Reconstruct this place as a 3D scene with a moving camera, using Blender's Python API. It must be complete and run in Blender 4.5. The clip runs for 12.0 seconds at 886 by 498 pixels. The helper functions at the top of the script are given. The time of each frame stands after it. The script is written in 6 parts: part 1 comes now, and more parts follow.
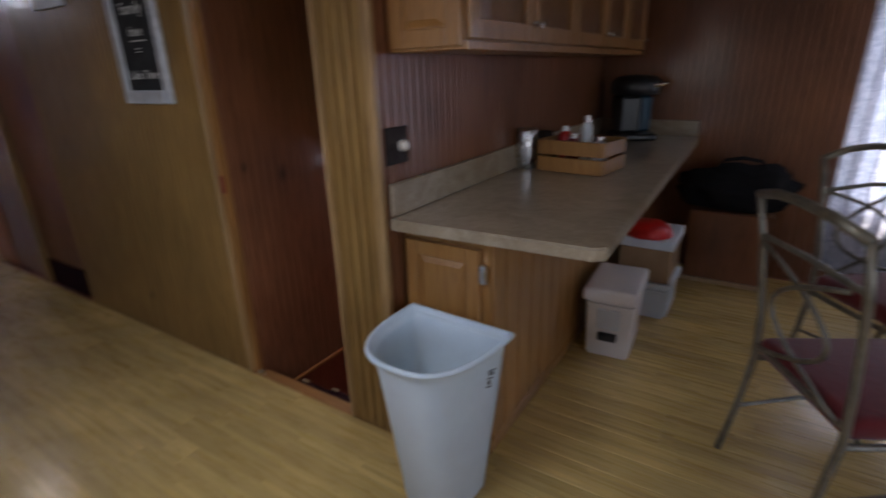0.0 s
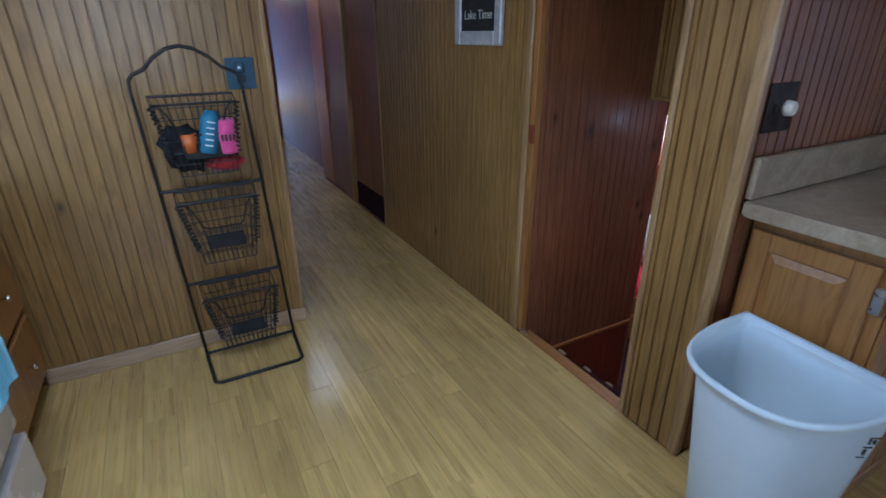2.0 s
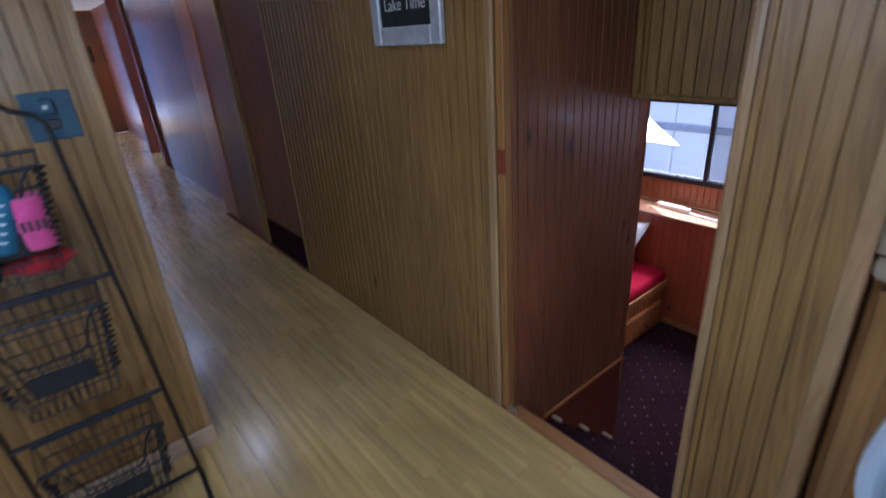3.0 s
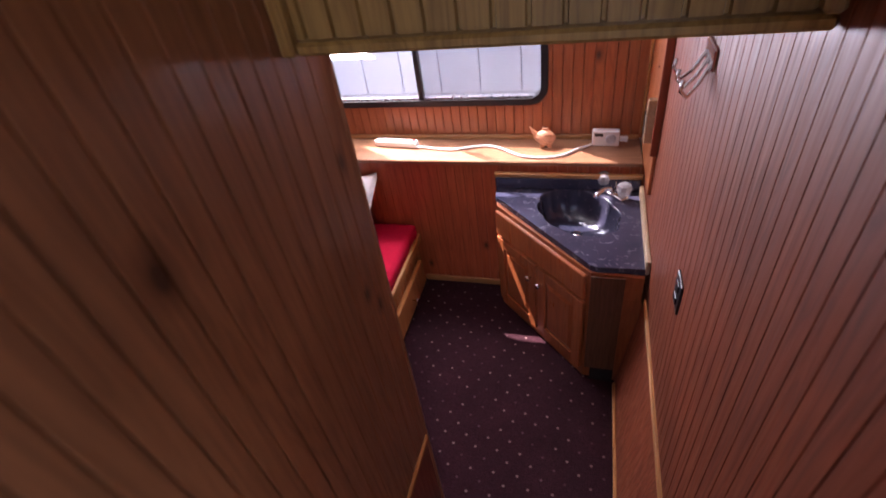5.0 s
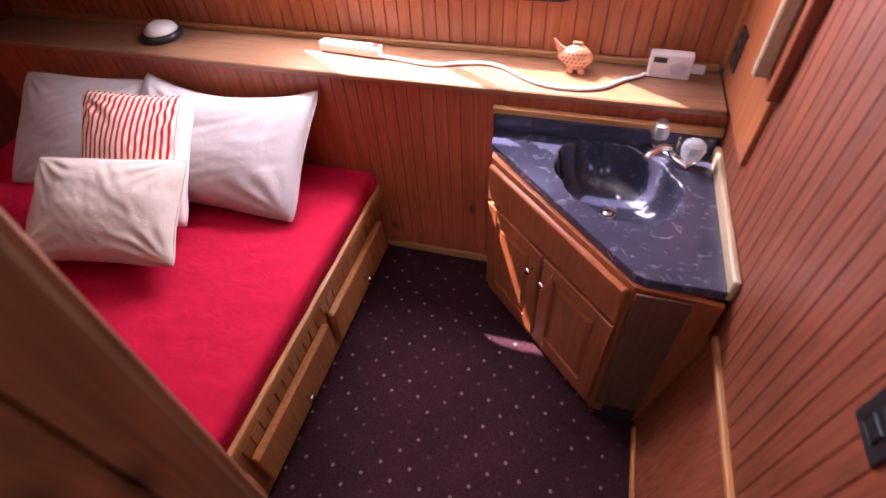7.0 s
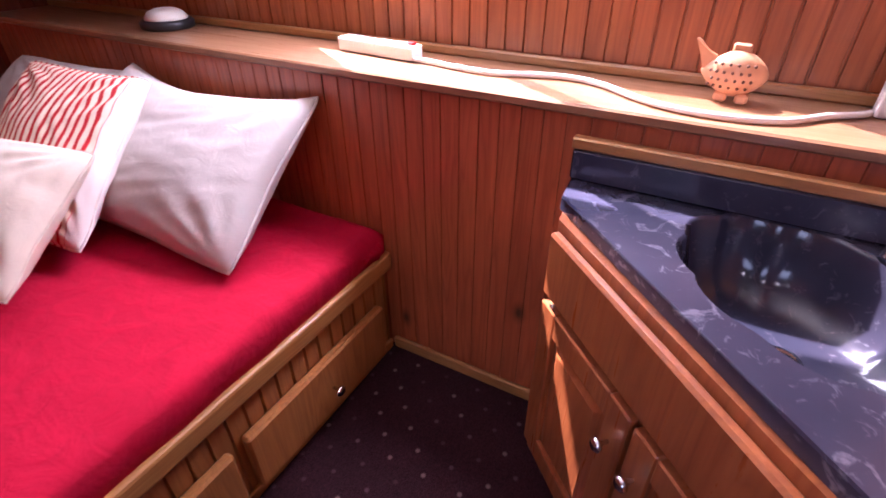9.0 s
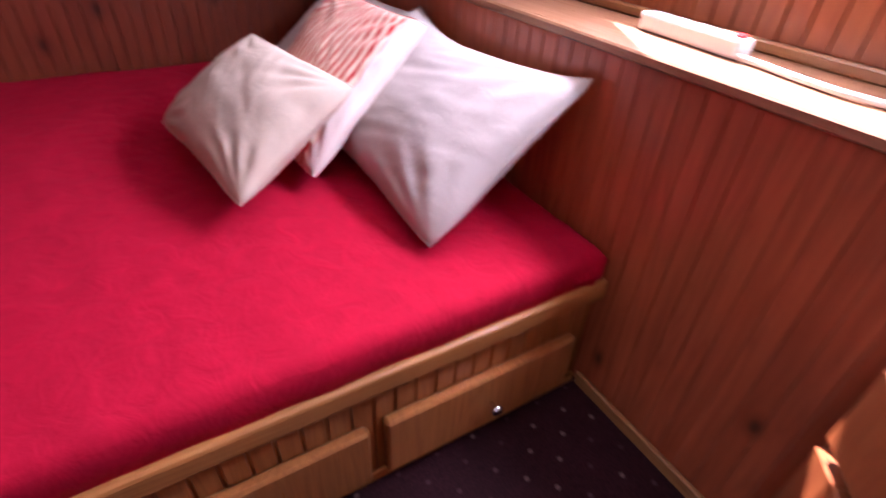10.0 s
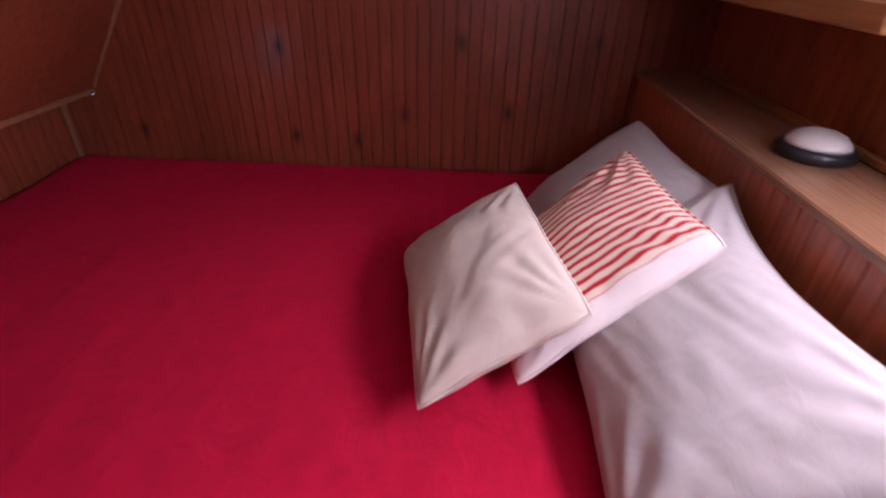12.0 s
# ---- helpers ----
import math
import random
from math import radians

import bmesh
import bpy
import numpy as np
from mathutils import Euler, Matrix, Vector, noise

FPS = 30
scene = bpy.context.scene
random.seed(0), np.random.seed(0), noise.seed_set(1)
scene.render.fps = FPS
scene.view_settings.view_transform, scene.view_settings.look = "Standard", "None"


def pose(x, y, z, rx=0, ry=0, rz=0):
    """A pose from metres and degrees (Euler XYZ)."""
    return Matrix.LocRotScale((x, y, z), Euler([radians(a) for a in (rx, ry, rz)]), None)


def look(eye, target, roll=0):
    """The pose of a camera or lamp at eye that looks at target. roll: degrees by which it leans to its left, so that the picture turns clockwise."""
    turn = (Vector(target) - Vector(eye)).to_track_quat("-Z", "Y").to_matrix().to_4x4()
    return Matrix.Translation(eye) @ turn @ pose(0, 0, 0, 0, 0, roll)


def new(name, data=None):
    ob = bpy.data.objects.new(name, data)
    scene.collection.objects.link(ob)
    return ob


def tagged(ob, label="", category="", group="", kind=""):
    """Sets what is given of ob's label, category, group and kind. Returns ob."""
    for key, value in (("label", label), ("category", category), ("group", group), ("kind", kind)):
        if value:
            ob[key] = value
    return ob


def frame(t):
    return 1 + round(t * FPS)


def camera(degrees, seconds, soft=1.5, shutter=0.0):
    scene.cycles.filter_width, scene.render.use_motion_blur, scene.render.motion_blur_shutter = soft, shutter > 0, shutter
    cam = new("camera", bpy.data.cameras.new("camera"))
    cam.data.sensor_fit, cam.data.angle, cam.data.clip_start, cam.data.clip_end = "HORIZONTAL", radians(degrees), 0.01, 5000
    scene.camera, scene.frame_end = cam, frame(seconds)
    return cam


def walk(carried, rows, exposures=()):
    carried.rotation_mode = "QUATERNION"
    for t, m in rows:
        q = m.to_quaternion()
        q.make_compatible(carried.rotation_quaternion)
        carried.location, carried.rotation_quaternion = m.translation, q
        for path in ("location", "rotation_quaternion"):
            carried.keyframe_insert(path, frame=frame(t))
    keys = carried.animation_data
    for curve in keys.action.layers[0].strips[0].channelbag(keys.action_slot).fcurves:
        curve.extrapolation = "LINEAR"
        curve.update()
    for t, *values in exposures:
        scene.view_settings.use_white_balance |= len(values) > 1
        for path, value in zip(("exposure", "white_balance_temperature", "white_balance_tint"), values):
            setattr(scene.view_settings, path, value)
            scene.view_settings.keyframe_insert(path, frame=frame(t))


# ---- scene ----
cam = camera(83.4, 12.0, 1.6, 0.4)
PATH = [
    (0, (0.678, 0.634, 1.433), (-0.349, 2.211, 0.756), -1.8),
    (0.3, (0.673, 0.606, 1.425), (-0.643, 1.939, 0.725), -2.1),
    (0.5, (0.659, 0.569, 1.422), (-0.79, 1.766, 0.738), -1.4),
    (1, (0.632, 0.54, 1.408), (-0.983, 1.489, 0.707), -1.1),
    (1.5, (0.553, 0.557, 1.374), (-1.097, 1.392, 0.611), -0.1),
    (2, (0.352, 0.589, 1.375), (-1.259, 1.468, 0.58), -0.4),
    (2.5, (0.065, 0.66, 1.371), (-1.454, 1.659, 0.538), -2.3),
    (2.8, (-0.137, 0.777, 1.364), (-1.601, 1.845, 0.518), -4.2),
    (3, (-0.265, 0.855, 1.375), (-1.706, 1.978, 0.56), -4.2),
    (3.2, (-0.399, 0.948, 1.396), (-1.816, 2.11, 0.596), -4.4),
    (4.8, (-0.866, 1.849, 1.318), (-1.435, 3.343, 0.117), -8.3),
    (5, (-0.875, 1.961, 1.3), (-1.406, 3.419, 0.037), -9.4),
    (5.5, (-0.934, 2.188, 1.247), (-1.315, 3.496, -0.217), -8.6),
    (6, (-0.966, 2.359, 1.221), (-1.37, 3.655, -0.249), -8.2),
    (6.5, (-1.009, 2.481, 1.058), (-1.33, 3.784, -0.425), -2.9),
    (6.7, (-1.02, 2.543, 0.99), (-1.393, 3.831, -0.493), -4.3),
    (8.3, (-1.057, 2.951, 0.483), (-1.721, 4.253, -0.882), 2.7),
    (8.5, (-1.072, 2.991, 0.437), (-1.755, 4.304, -0.908), 2.4),
    (9, (-1.08, 3.136, 0.372), (-1.894, 4.578, -0.749), -0.5),
    (9.5, (-1.134, 3.235, 0.31), (-2.065, 4.521, -0.905), 4.4),
    (10, (-1.227, 3.256, 0.312), (-2.58, 4.12, -0.881), 3.4),
    (10.5, (-1.284, 3.204, 0.333), (-2.811, 3.879, -0.768), 2.7),
    (11, (-1.307, 3.216, 0.4), (-2.992, 3.492, -0.642), -1.2),
    (11.5, (-1.378, 3.332, 0.438), (-3.109, 3.367, -0.565), -4.4),
    (11.7, (-1.444, 3.355, 0.453), (-3.169, 3.419, -0.557), -2.5),
    (12, (-1.574, 3.42, 0.45), (-3.281, 3.357, -0.59), 1.5),
]
EXPOSURES = [
    (0, 1.9, 6200, 21), (0.5, 2.05, 5950, 15), (1.5, 2.37, 5200, 11), (3.2, 2.25, 5050, 21), (4.8, 2.65, 6300, 34), (5.5, 2.75, 6450, 38), (6.7, 3.22, 6400, 39),
    (8.5, 3.3, 6150, 44), (10, 3.18, 6150, 44), (11, 2.95, 6200, 44), (12, 2.62, 6200, 43),
]
walk(cam, [(t, look(eye, target, roll)) for t, eye, target, roll in PATH], EXPOSURES)

# ---- light ----
world = bpy.data.worlds.new("sky")
scene.world = world
world.use_nodes = True
wn = world.node_tree
sky = wn.nodes.new("ShaderNodeTexSky")
sky.sky_type, sky.sun_disc = "NISHITA", False
sun_dir = Vector((-1.6, 1.0, 2.3)).normalized()
sky.sun_elevation = math.asin(sun_dir.z)
sky.sun_rotation = math.atan2(sun_dir.x, sun_dir.y)
wn.links.new(sky.outputs[0], wn.nodes["Background"].inputs[0])
wn.nodes["Background"].inputs[1].default_value = 0.12
sun = new("sun", bpy.data.lights.new("sun", "SUN"))
sun.data.energy, sun.data.angle, sun.data.color = 5.0, radians(0.5), (1.0, 0.95, 0.88)
sun.rotation_mode = "QUATERNION"
sun.rotation_quaternion = (-sun_dir).to_track_quat("-Z", "Y")


def area(name, where, toward, w, h, power, color):
    lamp = new(name, bpy.data.lights.new(name, "AREA"))
    lamp.data.shape, lamp.data.size, lamp.data.size_y, lamp.data.energy, lamp.data.color = "RECTANGLE", w, h, power, color
    lamp.matrix_world = look(where, toward)
    return lamp


DAY = (0.86, 0.93, 1.0)
area("cabin_window_daylight", (-1.68, 4.256, 0.65), (-1.75, 3.1, 0.55), 1.12, 0.28, 4.9, DAY)
# Assumed window, out of view behind the stove, added to light the galley.
area("unseen_galley_window_fill", (-0.9, -0.9, 1.45), (-0.9, 0.6, 0.0), 1.7, 0.75, 0.9, DAY)
area("dinette_window_daylight", (1.82, 4.63, 1.2), (1.82, 0.5, 1.2), 1.3, 1.25, 4.6, DAY)
# Assumed window, out of view at the forward end, added to light the partition.
area("unseen_saloon_window_fill", (3.3, 0.2, 1.4), (0.2, 0.3, 0.0), 1.4, 0.9, 3.8, DAY)
# Added fill from overhead to brighten the galley floor; no known source there.
area("added_overhead_fill", (-0.45, 0.45, 2.03), (-0.5, 0.5, 0.0), 0.6, 0.6, 4.2, DAY)
area("hall_door_daylight", (-11.12, 1.5, 1.0), (-5.0, 1.6, 0.4), 0.75, 1.7, 1.3, (0.36, 0.5, 1.0))
area("aft_cabin_daylight", (-7.55, 3.6, 1.2), (-7.4, 1.5, 0.2), 0.8, 1.0, 0.5, (0.55, 0.68, 1.0))


# ---- materials ----
def material(name, rough=0.5, metal=0.0, color=(0.5, 0.5, 0.5), spec=0.5):
    m = bpy.data.materials.new(name)
    m.use_nodes = True
    b = m.node_tree.nodes["Principled BSDF"]
    b.inputs["Base Color"].default_value = (*color, 1)
    b.inputs["Roughness"].default_value = rough
    b.inputs["Metallic"].default_value = metal
    b.inputs["Specular IOR Level"].default_value = spec
    return m, m.node_tree, b


def node(nt, kind, **inputs):
    n = nt.nodes.new(kind)
    for key, value in inputs.items():
        n.inputs[key.replace("_", " ")].default_value = value
    return n


def ramp(nt, source, stops):
    r = nt.nodes.new("ShaderNodeValToRGB")
    while len(r.color_ramp.elements) < len(stops):
        r.color_ramp.elements.new(0.5)
    for e, (p, c) in zip(r.color_ramp.elements, stops):
        e.position, e.color = p, (*c, 1)
    nt.links.new(source, r.inputs[0])
    return r


def mixed(nt, a, b, factor, mode="MIX"):
    x = nt.nodes.new("ShaderNodeMix")
    x.data_type, x.blend_type = "RGBA", mode
    for sock, v in ((x.inputs[0], factor), (x.inputs[6], a), (x.inputs[7], b)):
        if isinstance(v, (int, float)):
            sock.default_value = v
        elif isinstance(v, tuple):
            sock.default_value = (*v, 1)
        else:
            nt.links.new(v, sock)
    return x.outputs[2]


def grain_coords(nt, scale, turn=(0, 0, 0)):
    tc = nt.nodes.new("ShaderNodeTexCoord")
    mp = nt.nodes.new("ShaderNodeMapping")
    mp.inputs["Scale"].default_value = scale
    mp.inputs["Rotation"].default_value = turn
    nt.links.new(tc.outputs["Object"], mp.inputs["Vector"])
    return tc, mp


def bump(nt, b, height, strength, distance=0.002):
    n = nt.nodes.new("ShaderNodeBump")
    n.inputs["Strength"].default_value, n.inputs["Distance"].default_value = strength, distance
    nt.links.new(height, n.inputs["Height"])
    nt.links.new(n.outputs[0], b.inputs["Normal"])


def wood(name, dark, light, axis="z", rough=0.35, knots=True, vary=False, coat=0.0, spots=()):
    """Varnished wood with grain along one axis."""
    m, nt, b = material(name, rough)
    long, wide = 1.3, 26.0
    sc = {"x": (long, wide, wide), "y": (wide, long, wide), "z": (wide, wide, long)}[axis]
    tc, mp = grain_coords(nt, sc)
    fine = node(nt, "ShaderNodeTexNoise", Scale=3.0, Detail=8.0, Roughness=0.65, Distortion=0.4)
    nt.links.new(mp.outputs[0], fine.inputs["Vector"])
    cs = {"x": (0.5, 7, 7), "y": (7, 0.5, 7), "z": (7, 7, 0.5)}[axis]
    mp2 = nt.nodes.new("ShaderNodeMapping")
    mp2.inputs["Scale"].default_value = cs
    nt.links.new(tc.outputs["Object"], mp2.inputs["Vector"])
    broad = node(nt, "ShaderNodeTexNoise", Scale=1.6, Detail=3.0, Distortion=1.2)
    nt.links.new(mp2.outputs[0], broad.inputs["Vector"])
    rings = nt.nodes.new("ShaderNodeMath")
    rings.operation = "MULTIPLY"
    nt.links.new(broad.outputs[0], rings.inputs[0])
    rings.inputs[1].default_value = 9.0
    fr = nt.nodes.new("ShaderNodeMath")
    fr.operation = "PINGPONG"
    nt.links.new(rings.outputs[0], fr.inputs[0])
    fr.inputs[1].default_value = 0.5
    mid = tuple((d + l) / 2 for d, l in zip(dark, light))
    c1 = ramp(nt, fine.outputs[0], [(0.32, dark), (0.52, mid), (0.7, light)]).outputs[0]
    c2 = ramp(nt, fr.outputs[0], [(0.0, dark), (0.16, mid), (0.5, light)]).outputs[0]
    col = mixed(nt, c1, c2, 0.45)
    blot = node(nt, "ShaderNodeTexNoise", Scale=2.2, Detail=2.0)
    nt.links.new(tc.outputs["Object"], blot.inputs["Vector"])
    col = mixed(nt, col, ramp(nt, blot.outputs[0], [(0.3, (0.72, 0.7, 0.68)), (0.7, (1.12, 1.08, 1.05))]).outputs[0], 0.8, "MULTIPLY")
    if knots:
        ks = {"x": (0.35, 1, 1), "y": (1, 0.35, 1), "z": (1, 1, 0.35)}[axis]
        mp3 = nt.nodes.new("ShaderNodeMapping")
        mp3.inputs["Scale"].default_value = ks
        nt.links.new(tc.outputs["Object"], mp3.inputs["Vector"])
        vo = node(nt, "ShaderNodeTexVoronoi", Scale=2.6)
        nt.links.new(mp3.outputs[0], vo.inputs["Vector"])
        k = ramp(nt, vo.outputs["Distance"], [(0.02, (1, 1, 1)), (0.065, (0, 0, 0))]).outputs[0]
        col = mixed(nt, col, tuple(c * 0.35 for c in dark), k)
    for sx, sy, sz, r in spots:
        dv = nt.nodes.new("ShaderNodeVectorMath")
        dv.operation = "SUBTRACT"
        dv.inputs[1].default_value = (sx, sy, sz)
        nt.links.new(tc.outputs["Object"], dv.inputs[0])
        st = nt.nodes.new("ShaderNodeVectorMath")
        st.operation = "MULTIPLY"
        st.inputs[1].default_value = (1, 1, 0.55)
        nt.links.new(dv.outputs[0], st.inputs[0])
        ln = nt.nodes.new("ShaderNodeVectorMath")
        ln.operation = "LENGTH"
        nt.links.new(st.outputs[0], ln.inputs[0])
        k = ramp(nt, ln.outputs["Value"], [(r * 0.55, (1, 1, 1)), (r, (0.55, 0.55, 0.55)), (r * 2.4, (0, 0, 0))]).outputs[0]
        col = mixed(nt, col, tuple(c * 0.22 for c in dark), k)
    if vary:
        oi = nt.nodes.new("ShaderNodeObjectInfo")
        col = mixed(nt, col, ramp(nt, oi.outputs["Random"], [(0.0, (0.87, 0.86, 0.83)), (0.5, (1, 1, 1)), (1.0, (1.1, 1.08, 1.04))]).outputs[0], 0.9, "MULTIPLY")
    nt.links.new(col, b.inputs["Base Color"])
    rr = ramp(nt, fine.outputs[0], [(0.3, (rough * 1.35,) * 3), (0.7, (rough * 0.85,) * 3)])
    nt.links.new(rr.outputs[0], b.inputs["Roughness"])
    b.inputs["Coat Weight"].default_value = coat
    b.inputs["Coat Roughness"].default_value = 0.12
    bump(nt, b, fine.outputs[0], 0.25, 0.0012)
    return m


def plain(name, color, rough=0.5, metal=0.0, mottle=0.12, scale=18.0, relief=0.1, coat=0.0):
    """Paint, plastic or metal with slight mottling and relief."""
    m, nt, b = material(name, rough, metal, color)
    tc = nt.nodes.new("ShaderNodeTexCoord")
    n = node(nt, "ShaderNodeTexNoise", Scale=scale, Detail=5.0, Roughness=0.6)
    nt.links.new(tc.outputs["Object"], n.inputs["Vector"])
    lo, hi = tuple(c * (1 - mottle) for c in color), tuple(min(1, c * (1 + mottle)) for c in color)
    nt.links.new(ramp(nt, n.outputs[0], [(0.3, lo), (0.7, hi)]).outputs[0], b.inputs["Base Color"])
    nt.links.new(ramp(nt, n.outputs[0], [(0.3, (min(1, rough * 1.2),) * 3), (0.7, (rough * 0.85,) * 3)]).outputs[0], b.inputs["Roughness"])
    fine = node(nt, "ShaderNodeTexNoise", Scale=scale * 14, Detail=3.0)
    nt.links.new(tc.outputs["Object"], fine.inputs["Vector"])
    b.inputs["Coat Weight"].default_value = coat
    bump(nt, b, fine.outputs[0], relief, 0.001)
    return m


def cloth(name, color, weave=420.0, wrinkle=0.6, mottle=0.16, sheen=0.3, crinkle=0.0):
    m, nt, b = material(name, 0.9, 0.0, color, 0.2)
    tc = nt.nodes.new("ShaderNodeTexCoord")
    big = node(nt, "ShaderNodeTexNoise", Scale=15.0, Detail=6.0, Roughness=0.55, Distortion=1.4)
    fine = node(nt, "ShaderNodeTexNoise", Scale=weave, Detail=2.0)
    for n in (big, fine):
        nt.links.new(tc.outputs["Object"], n.inputs["Vector"])
    lo, hi = tuple(c * (1 - mottle) for c in color), tuple(min(1, c * (1 + mottle)) for c in color)
    col = ramp(nt, big.outputs[0], [(0.3, lo), (0.7, hi)]).outputs[0]
    nt.links.new(col, b.inputs["Base Color"])
    b.inputs["Sheen Weight"].default_value = sheen
    add = nt.nodes.new("ShaderNodeMath")
    add.operation = "MULTIPLY_ADD"
    nt.links.new(fine.outputs[0], add.inputs[0])
    add.inputs[1].default_value = 0.12
    nt.links.new(big.outputs[0], add.inputs[2])
    height = add.outputs[0]
    if crinkle:
        crease = node(nt, "ShaderNodeTexNoise", Scale=9.0, Detail=4.0, Roughness=0.6, Distortion=1.2)
        stretch = nt.nodes.new("ShaderNodeMapping")
        stretch.inputs["Scale"].default_value = (0.7, 1.6, 1.0)
        stretch.inputs["Rotation"].default_value = (0, 0, radians(35))
        nt.links.new(tc.outputs["Object"], stretch.inputs["Vector"])
        nt.links.new(stretch.outputs[0], crease.inputs["Vector"])
        ridge = ramp(nt, crease.outputs[0], [(0.36, (0, 0, 0)), (0.5, (1, 1, 1)), (0.64, (0, 0, 0))]).outputs[0]
        both = nt.nodes.new("ShaderNodeMath")
        both.operation = "MULTIPLY_ADD"
        nt.links.new(ridge, both.inputs[0])
        both.inputs[1].default_value = crinkle
        nt.links.new(height, both.inputs[2])
        height = both.outputs[0]
    bump(nt, b, height, wrinkle, 0.0035)
    return m


KNOTS_OAK = [(-1.985, 0.165, 0.762, 0.009), (-1.985, 0.715, 0.288, 0.009), (-2.22, 1.94, 0.24, 0.01)]
KNOTS_BROWN = [(-1.316, 2.263, 0.971, 0.015), (-1.316, 2.69, 0.487, 0.01), (-1.316, 2.7, 0.86, 0.01), (-1.316, 2.05, 1.04, 0.009), (-1.316, 2.65, 0.56, 0.009)]
KNOTS_DARK = [(-3.47, y, z, 0.012) for y, z in ((3.19, -0.11), (3.0, -0.216), (2.755, -0.207), (2.14, -0.205), (2.73, 0.126), (3.397, 0.158), (3.584, -0.088), (3.879, 0.173))]
KNOTS_DARK += [(-1.72, 4.045, -0.62, 0.01), (-1.378, 4.045, -0.458, 0.01)]
oak = wood("honey_oak", (0.165, 0.086, 0.022), (0.39, 0.235, 0.072), rough=0.36, knots=False, coat=0.15, spots=KNOTS_OAK)
oak_brown = wood("brown_oak", (0.155, 0.06, 0.026), (0.3, 0.124, 0.056), rough=0.34, knots=False, coat=0.2, spots=KNOTS_BROWN)
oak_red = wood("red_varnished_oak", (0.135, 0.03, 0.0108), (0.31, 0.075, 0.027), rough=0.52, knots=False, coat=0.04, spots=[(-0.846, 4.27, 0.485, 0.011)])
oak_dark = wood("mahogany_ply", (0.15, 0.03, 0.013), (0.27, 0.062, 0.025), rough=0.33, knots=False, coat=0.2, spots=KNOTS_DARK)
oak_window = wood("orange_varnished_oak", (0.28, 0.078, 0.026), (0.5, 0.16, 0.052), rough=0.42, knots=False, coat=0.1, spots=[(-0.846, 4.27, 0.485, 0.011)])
# Lighter copy of the red cabin wood; bounced light is put into its colour.
oak_low_lifted = wood("lightened_red_ply", (0.3, 0.066, 0.025), (0.55, 0.14, 0.053), rough=0.34, knots=False, coat=0.2, spots=KNOTS_DARK[-2:])
oak_ledge = wood("golden_oak_ledge", (0.24, 0.11, 0.055), (0.39, 0.2, 0.105), axis="x", rough=0.3, knots=False, coat=0.35)
oak_x = wood("oak_trim_along", (0.30, 0.13, 0.04), (0.5, 0.25, 0.085), axis="x", rough=0.32, knots=False, coat=0.25)
oak_y = wood("oak_trim_deep", (0.34, 0.13, 0.034), (0.55, 0.25, 0.07), axis="y", rough=0.46, knots=False, coat=0.08)
oak_z = wood("oak_trim_upright", (0.26, 0.15, 0.06), (0.46, 0.3, 0.135), axis="z", rough=0.36, knots=False, coat=0.15)
cab_oak = wood("cabinet_oak", (0.24, 0.11, 0.03), (0.42, 0.215, 0.064), rough=0.32, knots=False, coat=0.25)
van_oak = wood("vanity_oak", (0.25, 0.062, 0.02), (0.43, 0.13, 0.042), rough=0.3, knots=False, coat=0.35)
bunk_oak = wood("bunk_oak", (0.36, 0.13, 0.037), (0.58, 0.245, 0.07), rough=0.32, knots=False, coat=0.25)
# Vanity wood darkened: the shade on the side turned from the window.
ply_shaded = wood("shaded_brown_plywood", (0.085, 0.036, 0.017), (0.15, 0.066, 0.032), rough=0.5, knots=False)
bamboo = wood("bamboo_plank", (0.55, 0.405, 0.15), (0.66, 0.5, 0.2), axis="x", rough=0.26, knots=False, vary=True, coat=0.5)
nt = bamboo.node_tree
b = nt.nodes["Principled BSDF"]
b.inputs["Coat Roughness"].default_value = 0.19
old = b.inputs["Base Color"].links[0].from_socket
tc = nt.nodes.new("ShaderNodeTexCoord")
oi = nt.nodes.new("ShaderNodeObjectInfo")
shift = nt.nodes.new("ShaderNodeVectorMath")
shift.operation = "MULTIPLY_ADD"
nt.links.new(oi.outputs["Random"], shift.inputs[0])
shift.inputs[1].default_value = (37.0, 2.36, 0.0)
nt.links.new(tc.outputs["Object"], shift.inputs[2])
strips = node(nt, "ShaderNodeTexBrick", Scale=1.0, Mortar_Size=0.0, Brick_Width=0.65, Row_Height=0.0197, Bias=0.0)
strips.inputs["Color1"].default_value = (0.87, 0.83, 0.76, 1)
strips.inputs["Color2"].default_value = (1.15, 1.14, 1.08, 1)
nt.links.new(shift.outputs[0], strips.inputs["Vector"])
nodes_v = node(nt, "ShaderNodeTexVoronoi", Scale=1.0)
spread = nt.nodes.new("ShaderNodeMapping")
spread.inputs["Scale"].default_value = (5.0, 50.0, 1.0)
nt.links.new(shift.outputs[0], spread.inputs["Vector"])
nt.links.new(spread.outputs[0], nodes_v.inputs["Vector"])
knuckle = ramp(nt, nodes_v.outputs["Distance"], [(0.05, (0.62, 0.55, 0.45)), (0.14, (1, 1, 1))]).outputs[0]
nt.links.new(mixed(nt, mixed(nt, old, strips.outputs["Color"], 0.9, "MULTIPLY"), knuckle, 0.8, "MULTIPLY"), b.inputs["Base Color"])
base_oak = wood("pale_baseboard", (0.36, 0.25, 0.14), (0.55, 0.42, 0.27), axis="y", rough=0.4, knots=False)
sign_grey = plain("silver_paint", (0.52, 0.54, 0.57), 0.4, 0.3, 0.2, 30)
